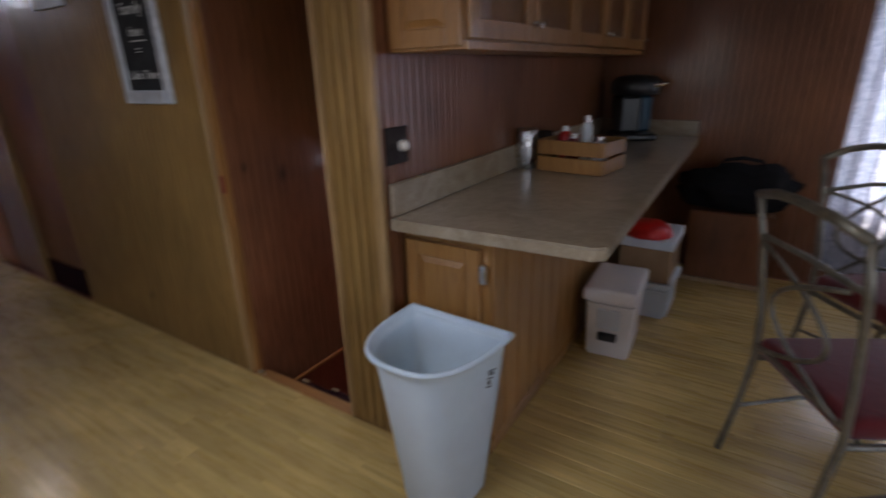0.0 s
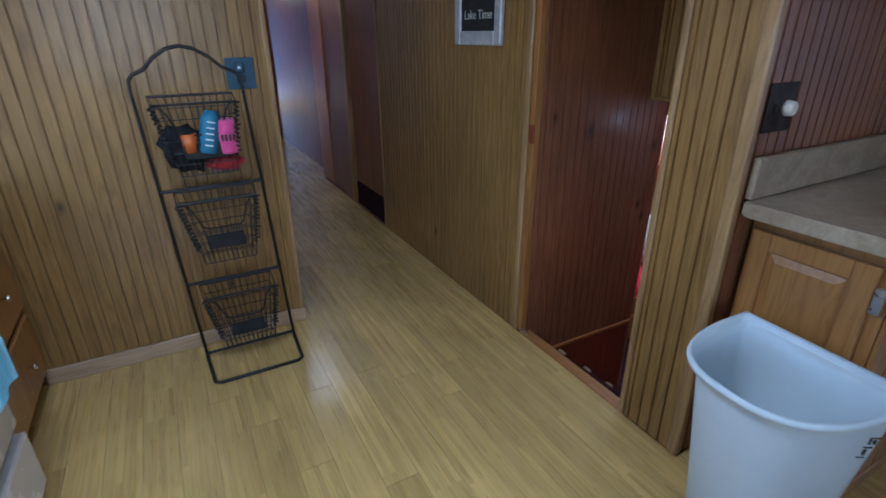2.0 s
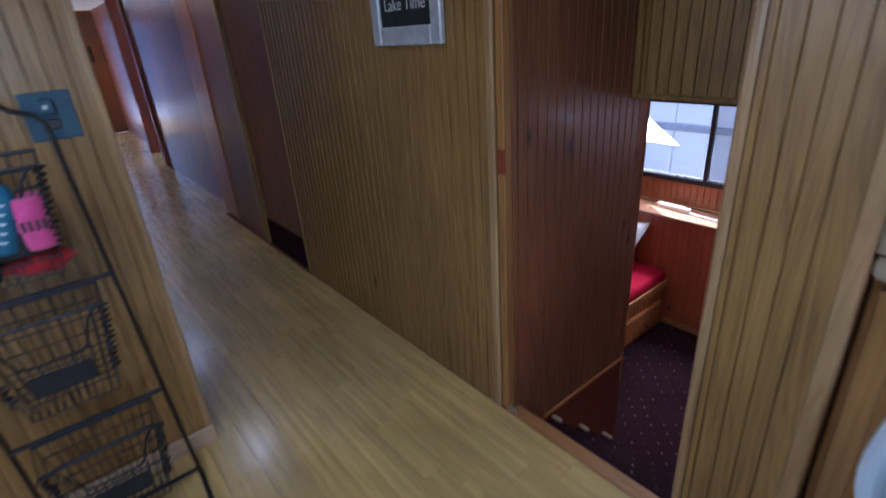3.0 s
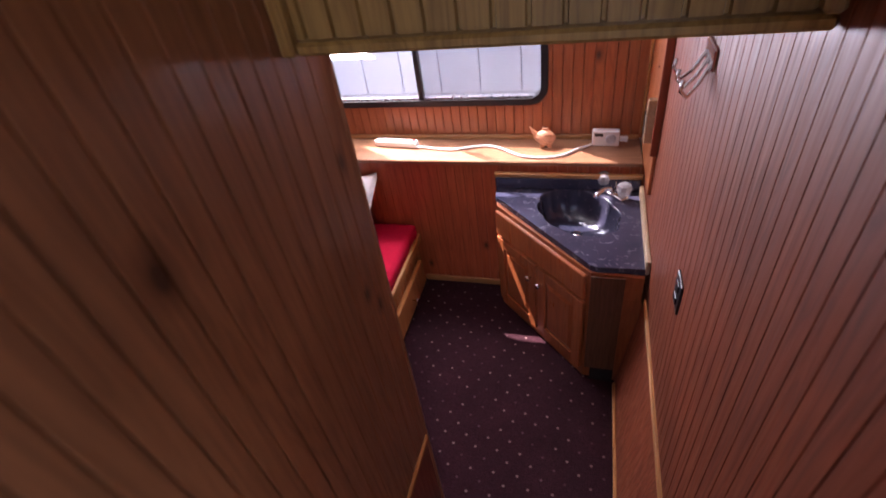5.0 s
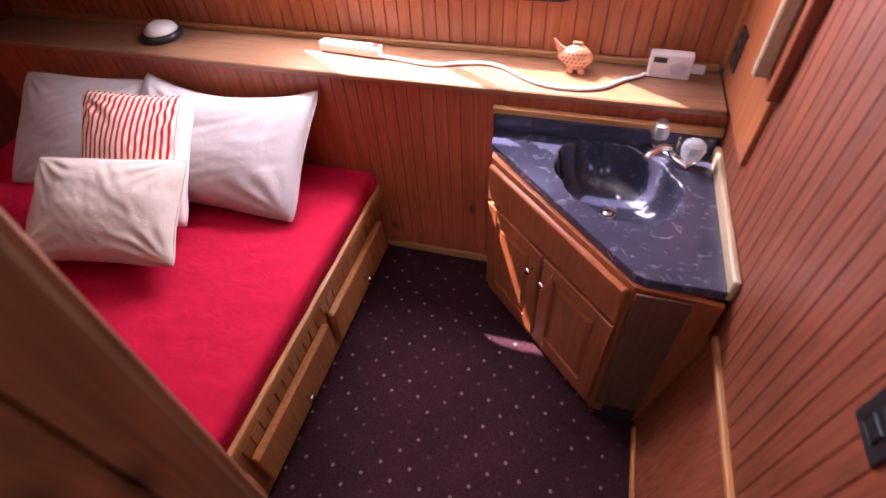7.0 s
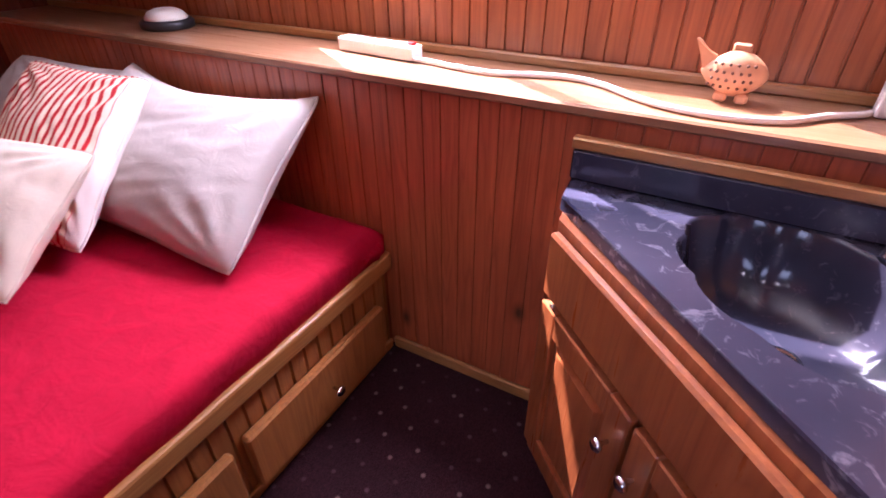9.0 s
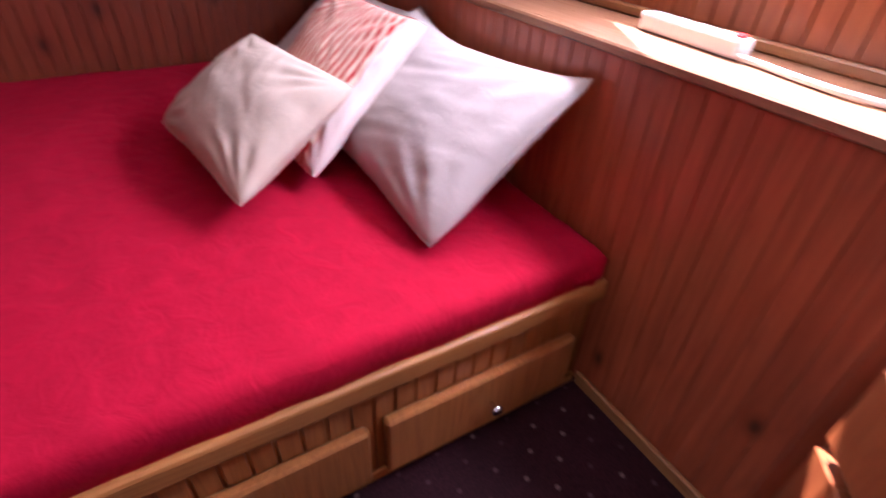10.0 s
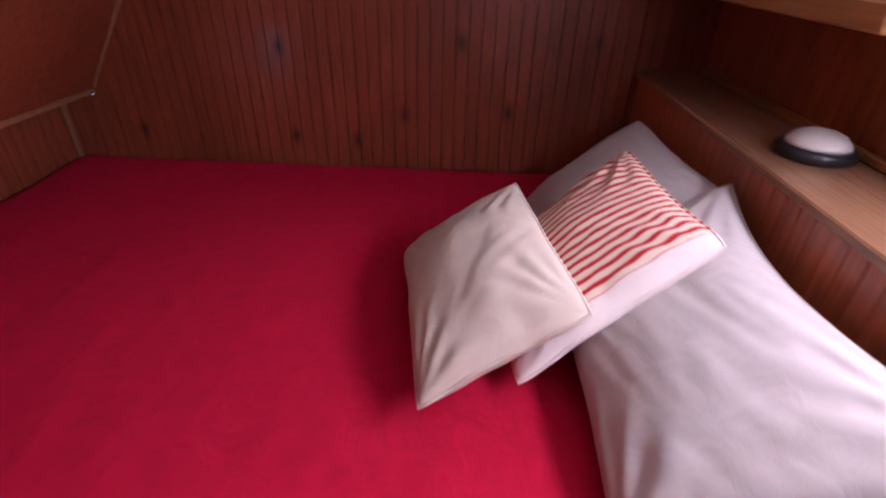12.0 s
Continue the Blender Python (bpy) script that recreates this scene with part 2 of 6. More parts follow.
chalk_black = plain("chalkboard", (0.012, 0.013, 0.014), 0.75, 0, 0.4, 12)
chalk = plain("chalk", (0.6, 0.6, 0.58), 0.95, 0, 0.2, 60)
white_plastic = plain("white_plastic", (0.66, 0.71, 0.74), 0.38, 0, 0.05, 6, 0.06)
bin_white = plain("bin_plastic", (0.6, 0.7, 0.76), 0.42, 0, 0.05, 5, 0.06)
appliance = plain("white_enamel", (0.72, 0.7, 0.68), 0.25, 0, 0.04, 5, 0.03, 0.3)
cooler_white = plain("cooler_plastic", (0.82, 0.8, 0.77), 0.4, 0, 0.05, 6)
black_iron = plain("black_iron", (0.025, 0.024, 0.026), 0.5, 0.5, 0.3, 60, 0.3)
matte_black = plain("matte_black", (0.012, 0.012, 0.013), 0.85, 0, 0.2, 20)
black_plastic = plain("black_plastic", (0.018, 0.018, 0.02), 0.35, 0, 0.2, 20)
rubber = plain("black_rubber", (0.01, 0.01, 0.012), 0.45, 0, 0.2, 30)
plate_brown = plain("dark_bronze_plate", (0.018, 0.011, 0.009), 0.7, 0.0, 0.2, 30)
plate_blue = plain("dark_blue_plate", (0.025, 0.075, 0.12), 0.5, 0.0, 0.2, 20)
chrome = plain("chrome", (0.75, 0.75, 0.77), 0.12, 1.0, 0.05, 20, 0.02)
steel = plain("brushed_steel", (0.6, 0.6, 0.6), 0.28, 1.0, 0.1, 40)
bronze = plain("bronze_tube", (0.2, 0.18, 0.14), 0.38, 0.6, 0.25, 25, 0.2)
maroon = cloth("maroon_fabric", (0.12, 0.012, 0.014))
red_sheet = cloth("red_sheet", (0.43, 0.0045, 0.026), 500, 1.0, 0.1, 0.0, 0.13)
white_linen = cloth("white_linen", (0.49, 0.44, 0.405), 500, 0.6, 0.04, 0.0)
cream_linen = cloth("cream_linen", (0.56, 0.47, 0.375), 350, 0.6, 0.06, 0.0)
pink = cloth("pink_neoprene", (0.62, 0.08, 0.25), 300, 0.2)
orange = plain("orange_plastic", (0.5, 0.12, 0.02), 0.4)
blue_can = plain("blue_foam", (0.025, 0.15, 0.25), 0.6)
red_cloth = cloth("red_cloth", (0.3, 0.012, 0.015))
black_cloth = cloth("black_cloth", (0.014, 0.014, 0.016), 420, 0.6, 0.16, 0.0)
red_plastic = plain("red_plastic", (0.55, 0.015, 0.012), 0.3)
cardboard = plain("cardboard", (0.3, 0.19, 0.1), 0.8, 0, 0.12, 9)
terracotta = plain("glazed_clay", (0.62, 0.3, 0.16), 0.4, 0, 0.2, 14, 0.2, 0.3)
gauze = plain("white_wall_paint", (0.66, 0.64, 0.6), 0.7, 0, 0.05, 3)
ceiling_paint = plain("ceiling_panel", (0.7, 0.68, 0.62), 0.75, 0, 0.06, 3)
hull_white = plain("white_siding", (0.8, 0.82, 0.85), 0.5, 0, 0.06, 2)
clear, nt, b = material("clear_glass", 0.02, 0.0, (1, 1, 1))
b.inputs["Transmission Weight"].default_value = 1.0
b.inputs["IOR"].default_value = 1.45
acrylic, nt, b = material("crystal_acrylic", 0.05, 0.0, (0.95, 0.95, 0.97))
b.inputs["Transmission Weight"].default_value = 0.7
screen_mesh, nt, b = material("insect_screen", 0.8, 0.0, (0.1, 0.1, 0.12), 0.1)
seen = nt.nodes.new("ShaderNodeBsdfTransparent")
both = nt.nodes.new("ShaderNodeMixShader")
both.inputs[0].default_value = 0.3
nt.links.new(seen.outputs[0], both.inputs[1])
nt.links.new(b.outputs[0], both.inputs[2])
nt.links.new(both.outputs[0], nt.nodes["Material Output"].inputs["Surface"])
lamp_dome, nt, b = material("milky_dome", 0.3, 0.0, (0.78, 0.74, 0.66))
b.inputs["Subsurface Weight"].default_value = 0.2
b.inputs["Subsurface Radius"].default_value = (0.01, 0.01, 0.01)


lit_dome, nt, b = material("lit_dome", 0.4, 0.0, (0.85, 0.85, 0.85))
b.inputs["Emission Color"].default_value = (0.9, 0.95, 1.0, 1)
b.inputs["Emission Strength"].default_value = 5.0


def stone(name, base, vein, dark, rough, scale, coat):
    m, nt, b = material(name, rough)
    tc = nt.nodes.new("ShaderNodeTexCoord")
    w = node(nt, "ShaderNodeTexNoise", Scale=scale, Detail=9.0, Roughness=0.7, Distortion=1.6)
    s = node(nt, "ShaderNodeTexNoise", Scale=scale * 9, Detail=5.0, Roughness=0.7)
    for n in (w, s):
        nt.links.new(tc.outputs["Object"], n.inputs["Vector"])
    c1 = ramp(nt, w.outputs[0], [(0.36, dark), (0.5, base), (0.62, vein)]).outputs[0]
    c2 = ramp(nt, s.outputs[0], [(0.35, dark), (0.55, base), (0.72, vein)]).outputs[0]
    nt.links.new(mixed(nt, c1, c2, 0.45), b.inputs["Base Color"])
    b.inputs["Coat Weight"].default_value = coat
    b.inputs["Coat Roughness"].default_value = 0.08
    bump(nt, b, s.outputs[0], 0.08, 0.001)
    return m


laminate = stone("stone_laminate", (0.36, 0.29, 0.2), (0.47, 0.395, 0.29), (0.25, 0.185, 0.12), 0.28, 7, 0.2)
navy_marble, nt, b = material("navy_marble", 0.13)
tc = nt.nodes.new("ShaderNodeTexCoord")
w1 = node(nt, "ShaderNodeTexNoise", Scale=26.0, Detail=8.0, Roughness=0.7, Distortion=1.0)
w2 = node(nt, "ShaderNodeTexNoise", Scale=3.0, Detail=4.0)
for n in (w1, w2):
    nt.links.new(tc.outputs["Object"], n.inputs["Vector"])
veins = ramp(nt, w1.outputs[0], [(0.56, (0, 0, 0)), (0.64, (1, 1, 1)), (0.7, (1, 1, 1))]).outputs[0]
patch = ramp(nt, w2.outputs[0], [(0.4, (0.1, 0.1, 0.1)), (0.7, (0.6, 0.6, 0.6))]).outputs[0]
basec = ramp(nt, w2.outputs[0], [(0.3, (0.02, 0.024, 0.045)), (0.7, (0.06, 0.055, 0.085))]).outputs[0]
nt.links.new(mixed(nt, basec, (0.34, 0.32, 0.38), mixed(nt, veins, patch, 1.0, "MULTIPLY")), b.inputs["Base Color"])
b.inputs["Coat Weight"].default_value = 0.15
b.inputs["Coat Roughness"].default_value = 0.1

carpet, nt, b = material("plum_carpet", 0.95, 0, (0.05, 0.02, 0.03), 0.1)
tc = nt.nodes.new("ShaderNodeTexCoord")
tuft = node(nt, "ShaderNodeTexNoise", Scale=260.0, Detail=4.0)
worn = node(nt, "ShaderNodeTexNoise", Scale=4.0, Detail=4.0)
for n in (tuft, worn):
    nt.links.new(tc.outputs["Object"], n.inputs["Vector"])
ground_c = ramp(nt, tuft.outputs[0], [(0.3, (0.016, 0.0052, 0.007)), (0.7, (0.044, 0.0145, 0.0195))]).outputs[0]
ground_c = mixed(nt, ground_c, ramp(nt, worn.outputs[0], [(0.3, (0.8, 0.8, 0.8)), (0.7, (1.2, 1.15, 1.15))]).outputs[0], 1.0, "MULTIPLY")
mp = nt.nodes.new("ShaderNodeMapping")
mp.inputs["Rotation"].default_value = (0, 0, radians(45))
nt.links.new(tc.outputs["Object"], mp.inputs["Vector"])
dots = node(nt, "ShaderNodeTexVoronoi", Scale=14.5, Randomness=0.05)
dots.voronoi_dimensions = "2D"
nt.links.new(mp.outputs[0], dots.inputs["Vector"])
dm = ramp(nt, dots.outputs["Distance"], [(0.05, (0.42, 0.42, 0.42)), (0.11, (0, 0, 0))]).outputs[0]
sepc = nt.nodes.new("ShaderNodeSeparateColor")
nt.links.new(dots.outputs["Color"], sepc.inputs[0])
dcol = ramp(nt, sepc.outputs[0], [(0.0, (0.1, 0.05, 0.055)), (0.45, (0.16, 0.09, 0.11)), (0.55, (0.36, 0.24, 0.22)), (1.0, (0.42, 0.3, 0.26))]).outputs[0]
nt.links.new(mixed(nt, ground_c, dcol, dm), b.inputs["Base Color"])
bump(nt, b, tuft.outputs[0], 0.9, 0.006)

stripes, nt, b = material("red_striped_linen", 0.9, 0, (0.7, 0.6, 0.5), 0.2)
tc = nt.nodes.new("ShaderNodeTexCoord")
sx = nt.nodes.new("ShaderNodeSeparateXYZ")
nt.links.new(tc.outputs["Object"], sx.inputs[0])
wob = node(nt, "ShaderNodeTexNoise", Scale=9.0, Detail=2.0)
nt.links.new(tc.outputs["Object"], wob.inputs["Vector"])
ma = nt.nodes.new("ShaderNodeMath")
ma.operation = "MULTIPLY_ADD"
nt.links.new(wob.outputs[0], ma.inputs[0])
ma.inputs[1].default_value = 0.004
nt.links.new(sx.outputs["Y"], ma.inputs[2])
mm = nt.nodes.new("ShaderNodeMath")
mm.operation = "PINGPONG"
nt.links.new(ma.outputs[0], mm.inputs[0])
mm.inputs[1].default_value = 0.0105
sc2 = nt.nodes.new("ShaderNodeMath")
sc2.operation = "MULTIPLY"
nt.links.new(mm.outputs[0], sc2.inputs[0])
sc2.inputs[1].default_value = 100.0
st = ramp(nt, sc2.outputs[0], [(0.0, (0.5, 0.025, 0.03)), (0.4, (0.5, 0.03, 0.03)), (0.5, (0.74, 0.6, 0.46))])
edge = nt.nodes.new("ShaderNodeMath")
edge.operation = "GREATER_THAN"
nt.links.new(ma.outputs[0], edge.inputs[0])
edge.inputs[1].default_value = -0.165
nt.links.new(mixed(nt, (0.74, 0.66, 0.6), st.outputs[0], edge.outputs[0]), b.inputs["Base Color"])
fine = node(nt, "ShaderNodeTexNoise", Scale=400.0)
nt.links.new(tc.outputs["Object"], fine.inputs["Vector"])
bump(nt, b, fine.outputs[0], 0.4, 0.003)

gingham, nt, b = material("aqua_waffle_towel", 0.95, 0, (0.3, 0.6, 0.7), 0.1)
tc = nt.nodes.new("ShaderNodeTexCoord")
ck = node(nt, "ShaderNodeTexVoronoi", Scale=120.0, Randomness=0.0)
nt.links.new(tc.outputs["Object"], ck.inputs["Vector"])
nt.links.new(ramp(nt, ck.outputs["Distance"], [(0.15, (0.72, 0.86, 0.9)), (0.5, (0.26, 0.6, 0.74))]).outputs[0], b.inputs["Base Color"])
bump(nt, b, ck.outputs["Distance"], 0.6, 0.004)

floral, nt, b = material("floral_curtain_cloth", 0.9, 0, (0.8, 0.8, 0.8), 0.1)
tc = nt.nodes.new("ShaderNodeTexCoord")
fl = node(nt, "ShaderNodeTexNoise", Scale=11.0, Detail=4.0, Distortion=2.5)
nt.links.new(tc.outputs["Object"], fl.inputs["Vector"])
nt.links.new(ramp(nt, fl.outputs[0], [(0.44, (0.8, 0.78, 0.8)), (0.52, (0.2, 0.22, 0.28)), (0.62, (0.78, 0.76, 0.78))]).outputs[0], b.inputs["Base Color"])
through_cloth = nt.nodes.new("ShaderNodeBsdfTranslucent")
through_cloth.inputs[0].default_value = (0.85, 0.86, 0.9, 1)
both = nt.nodes.new("ShaderNodeMixShader")
both.inputs[0].default_value = 0.5
nt.links.new(b.outputs[0], both.inputs[1])
nt.links.new(through_cloth.outputs[0], both.inputs[2])
nt.links.new(both.outputs[0], nt.nodes["Material Output"].inputs["Surface"])

water_m = plain("lake_water", (0.02, 0.04, 0.05), 0.08, 0, 0.2, 0.5, 0.4)
leaf_m = plain("leaf_green", (0.06, 0.11, 0.03), 0.6, 0, 0.4, 3)


# ---- mesh helpers ----
def thing(name, at=(0, 0, 0), label="", category="", group="", kind="", turn=0):
    ob = new(name)
    ob.empty_display_size = 0.1
    ob.location = at
    ob.rotation_euler = (0, 0, radians(turn))
    return tagged(ob, label, category, group, kind)


def mesh_object(name, bm, mat, smooth=False):
    bmesh.ops.recalc_face_normals(bm, faces=bm.faces)
    me = bpy.data.meshes.new(name)
    bm.to_mesh(me)
    bm.free()
    for m in (mat if isinstance(mat, (list, tuple)) else [mat]):
        me.materials.append(m)
    if smooth:
        me.polygons.foreach_set("use_smooth", [True] * len(me.polygons))
    return new(name, me)


def part(name, bm, mat, parent, label="", smooth=False):
    ob = mesh_object(name, bm, mat, smooth)
    ob.parent = parent
    return tagged(ob, label)


def structure(name, bm, mat, label, category, smooth=False):
    return tagged(mesh_object(name, bm, mat, smooth), label, category, "", "structure")


def box(x0, x1, y0, y1, z0, z1, bevel=0.0, bm=None, segments=1):
    own = bmesh.new()
    m = Matrix.LocRotScale(((x0 + x1) / 2, (y0 + y1) / 2, (z0 + z1) / 2), None, (abs(x1 - x0), abs(y1 - y0), abs(z1 - z0)))
    bmesh.ops.create_cube(own, size=1, matrix=m)
    if bevel:
        bmesh.ops.bevel(own, geom=own.edges[:], offset=bevel, segments=segments, affect="EDGES", profile=0.5)
    if bm is None:
        return own
    return join(bm, own)


def join(bm, other):
    me = bpy.data.meshes.new("scratch")
    other.to_mesh(me)
    other.free()
    bm.from_mesh(me)
    bpy.data.meshes.remove(me)
    return bm


def rod(points, r, sides=8, bm=None, closed=False):
    """A tube along a line of points."""
    bm = bm or bmesh.new()
    pts = [Vector(p) for p in points]
    n, rings, up = len(pts), [], None
    for i, p in enumerate(pts):
        a = pts[i - 1] if i or closed else p
        c = pts[(i + 1) % n] if i < n - 1 or closed else p
        d = (c - a).normalized()
        if up is None:
            up = d.orthogonal().normalized()
        up = (up - d * up.dot(d)).normalized()
        side = d.cross(up)
        rings.append([bm.verts.new(p + r * (math.cos(t) * up + math.sin(t) * side)) for t in (2 * math.pi * k / sides for k in range(sides))])
    for i in range(n if closed else n - 1):
        a, c = rings[i], rings[(i + 1) % n]
        for k in range(sides):
            bm.faces.new((a[k], a[(k + 1) % sides], c[(k + 1) % sides], c[k]))
    if not closed:
        bm.faces.new(rings[0][::-1])
        bm.faces.new(rings[-1])
    return bm


def lathe(profile, sides=24, bm=None, at=(0, 0, 0)):
    """Turn a profile of (radius, height) round the upright axis."""
    bm = bm or bmesh.new()
    rings = []
    for r, z in profile:
        rings.append([bm.verts.new((at[0] + r * math.cos(2 * math.pi * k / sides), at[1] + r * math.sin(2 * math.pi * k / sides), at[2] + z)) for k in range(sides)])
    for a, c in zip(rings, rings[1:]):
        for k in range(sides):
            bm.faces.new((a[k], a[(k + 1) % sides], c[(k + 1) % sides], c[k]))
    bm.faces.new(rings[0][::-1])
    bm.faces.new(rings[-1])
    return bm


def prism(outline, z0, z1, bevel=0.0, bm=None):
    own = bmesh.new()
    low = [own.verts.new((x, y, z0)) for x, y in outline]
    high = [own.verts.new((x, y, z1)) for x, y in outline]
    own.faces.new(low[::-1])
    own.faces.new(high)
    for i in range(len(low)):
        j = (i + 1) % len(low)
        own.faces.new((low[i], low[j], high[j], high[i]))
    if bevel:
        bmesh.ops.bevel(own, geom=own.edges[:], offset=bevel, segments=2, affect="EDGES")
    return own if bm is None else join(bm, own)


def beadboard(axis, face, side, u0, u1, z0, z1, depth=0.012, pitch=0.046, phase=0.0, holes=(), groove=0.0043):
    """A sheet of boards with a groove at every pitch. axis: the axis that the sheet faces; face: its place on it; side: +1 or -1, where it faces."""
    bm = bmesh.new()
    g, d = groove, groove * 1.85
    us = [(u0, 0.0)]
    k = math.ceil((u0 + g - phase) / pitch)
    while phase + k * pitch < u1 - g:
        c = phase + k * pitch
        us += [(c - g, 0.0), (c - g * 0.5, d), (c + g * 0.5, d), (c + g, 0.0)]
        k += 1
    us.append((u1, 0.0))

    def place(u, inset, z):
        v = face - side * inset
        return (v, u, z) if axis == "x" else (u, v, z)

    zs = sorted({z0, z1, *(z for h in holes for z in h[2:] if z0 < z < z1)})
    cuts = sorted({u for h in holes for u in h[:2]})
    for c in cuts:
        for i in range(len(us) - 1):
            if us[i][0] + 1e-5 < c < us[i + 1][0] - 1e-5:
                us.insert(i + 1, (c, max(us[i][1], us[i + 1][1]) if us[i][1] == us[i + 1][1] else 0.0))
                break
    grid = [[bm.verts.new(place(u, i, z)) for u, i in us] for z in zs]
    back = [[bm.verts.new(place(u, depth, z)) for u, i in us] for z in zs]
    for r in range(len(zs) - 1):
        zc = (zs[r] + zs[r + 1]) / 2
        for c in range(len(us) - 1):
            uc = (us[c][0] + us[c + 1][0]) / 2
            if any(h[0] < uc < h[1] and h[2] < zc < h[3] for h in holes):
                continue
            for m in (grid, back):
                bm.faces.new((m[r][c], m[r][c + 1], m[r + 1][c + 1], m[r + 1][c]))
    for r in range(len(zs) - 1):
        for c in (0, -1):
            bm.faces.new((grid[r][c], grid[r + 1][c], back[r + 1][c], back[r][c]))
    for r in (0, -1):
        for c in range(len(us) - 1):
            bm.faces.new((grid[r][c], grid[r][c + 1], back[r][c + 1], back[r][c]))
    return bm


def door_parts(parent, name, mat, o, u, n, w, h, t=0.02, knob=None, knob_mat=None, f=0.055):
    """A frame-and-panel door: origin o (lower corner), u along its width, n its outward way."""
    u, n, o = Vector(u).normalized(), Vector(n).normalized(), Vector(o)
    m = Matrix((( u.x, n.x, 0, o.x), (u.y, n.y, 0, o.y), (0, 0, 1, o.z), (0, 0, 0, 1)))
    bm = bmesh.new()
    for x0, x1, z0, z1 in ((0, f, 0, h), (w - f, w, 0, h), (f, w - f, 0, f), (f, w - f, h - f, h)):
        box(x0, x1, 0, t, z0, z1, 0.003, bm)
    bm.transform(m)
    door = part(name, bm, mat, parent)
    if w > 2 * f + 0.02 and h > 2 * f + 0.02:
        own = bmesh.new()
        ring = [[own.verts.new(p) for p in ((f + i - 0.002, y, f + i - 0.002), (w - f - i + 0.002, y, f + i - 0.002), (w - f - i + 0.002, y, h - f - i + 0.002), (f + i - 0.002, y, h - f - i + 0.002))]
                for i, y in ((0, 0.002), (0, t - 0.011), (0.006, t - 0.011), (0.028, t - 0.002))]
        own.faces.new(ring[0][::-1])
        own.faces.new(ring[-1])
        for a, c in zip(ring, ring[1:]):
            for k in range(4):
                own.faces.new((a[k], a[(k + 1) % 4], c[(k + 1) % 4], c[k]))
        own.transform(m)
        part("raised_panel", own, mat, door)
    if knob:
        kb = bmesh.new()
        prof = [(0.004, 0.0), (0.004, 0.012), (0.013, 0.018), (0.014, 0.024), (0.008, 0.029)]
        lathe(prof, 14, kb)
        kb.transform(m @ Matrix.Translation((knob[0], t, knob[1])) @ Euler((-math.pi / 2, 0, 0)).to_matrix().to_4x4())
        part("knob", kb, knob_mat or chrome, door, "small shiny metal knob", True)
    return door


# ---- the plan ----
YD, YB = 1.94, 4.27           # companionway wall, outer cabin wall
XL, XR = -1.316, -0.613       # stairwell sides
XJ, XP = -0.675, -0.42        # post and galley counter wall
XC = -3.47                    # far side of the bunk
ZF, ZC, ZG = -0.745, 1.10, 2.02   # cabin sole, cabin ceiling, galley ceiling
XE, YE = -1.985, 1.035        # end partition of the galley

# floors
bm = box(-11.2, 3.6, -1.0, YD + 0.03, -0.04, -0.012)
box(XP - 0.02, 3.6, YD + 0.03, 4.66, -0.04, -0.012, 0, bm)
box(-11.2, -4.75, YD + 0.03, 4.66, -0.04, -0.012, 0, bm)
box(-4.75, -3.75, YD + 0.03, 2.1, -0.04, -0.012, 0, bm)
floor = structure("floor", bm, oak_dark, "pale bamboo plank floor of the galley and hall", "floor")
structure("cabin_floor", box(XC - 0.05, XR + 0.2, 1.8, YB, ZF - 0.03, ZF), carpet, "plum carpet with small pale dots on the cabin sole", "floor")
cb = box(-11.2, -0.8, -1.0, YD, ZG, ZG + 0.04)
box(-0.1, 3.6, -1.0, YD, ZG, ZG + 0.04, 0, cb)
box(-0.8, -0.1, -1.0, 0.1, ZG, ZG + 0.04, 0, cb)
box(-0.8, -0.1, 0.8, YD, ZG, ZG + 0.04, 0, cb)
box(-11.2, 3.6, YD, 4.7, ZG, ZG + 0.04, 0, cb)
# Unseen hatch, added only to house the overhead fill lamp.
bm = bmesh.new()
for x0, x1, y0, y1 in ((-0.84, -0.8, 0.06, 0.84), (-0.1, -0.06, 0.06, 0.84), (-0.8, -0.1, 0.06, 0.1), (-0.8, -0.1, 0.8, 0.84)):
    box(x0, x1, y0, y1, ZG - 0.02, ZG + 0.06, 0.004, bm)
structure("added_hatch_lid", box(-0.84, -0.06, 0.06, 0.84, ZG + 0.062, ZG + 0.09, 0.004), gauze, "white lid of an unseen hatch added for the fill lamp", "hatch")
structure("added_hatch_frame", bm, gauze, "white frame of an unseen hatch added for the fill lamp", "hatch")
structure("ceiling", cb, ceiling_paint, "plain off-white ceiling panels of the galley", "ceiling")
# Cabin ceiling is unseen; off-white is chosen to bounce light into the shadows.
structure("cabin_ceiling", box(XC - 0.05, XR + 0.15, 2.665, YB + 0.05, ZC, ZC + 0.03), ceiling_paint, "unseen ceiling of the sleeping cabin, off-white to bounce light", "ceiling")
cb = box(XC - 0.05, XL - 0.035, 2.04, 2.665, ZC, ZC + 0.03)
structure("cabin_ceiling_foot", cb, ceiling_paint, "unseen ceiling over the foot of the bunk, off-white to bounce light", "ceiling")

# galley walls
structure("wall_companionway", beadboard("y", YD, -1, -3.05, -1.385, 0, ZG), oak, "honey oak beadboard wall beside the cabin steps", "wall")
structure("wall_companionway_core", box(-3.05, -1.385, YD + 0.0125, YD + 0.03, 0, ZG), oak_brown, "plain back of the beadboard wall", "wall")
structure("wall_post", beadboard("y", YD, -1, XJ + 0.022, XP - 0.03, 0, ZG, phase=XJ + 0.04), oak, "narrow honey oak beadboard post beside the steps", "wall")
structure("wall_post_core", box(XJ + 0.002, XP - 0.013, YD + 0.0125, 2.16, -0.04, ZG), oak_brown, "wooden core of the post", "wall")
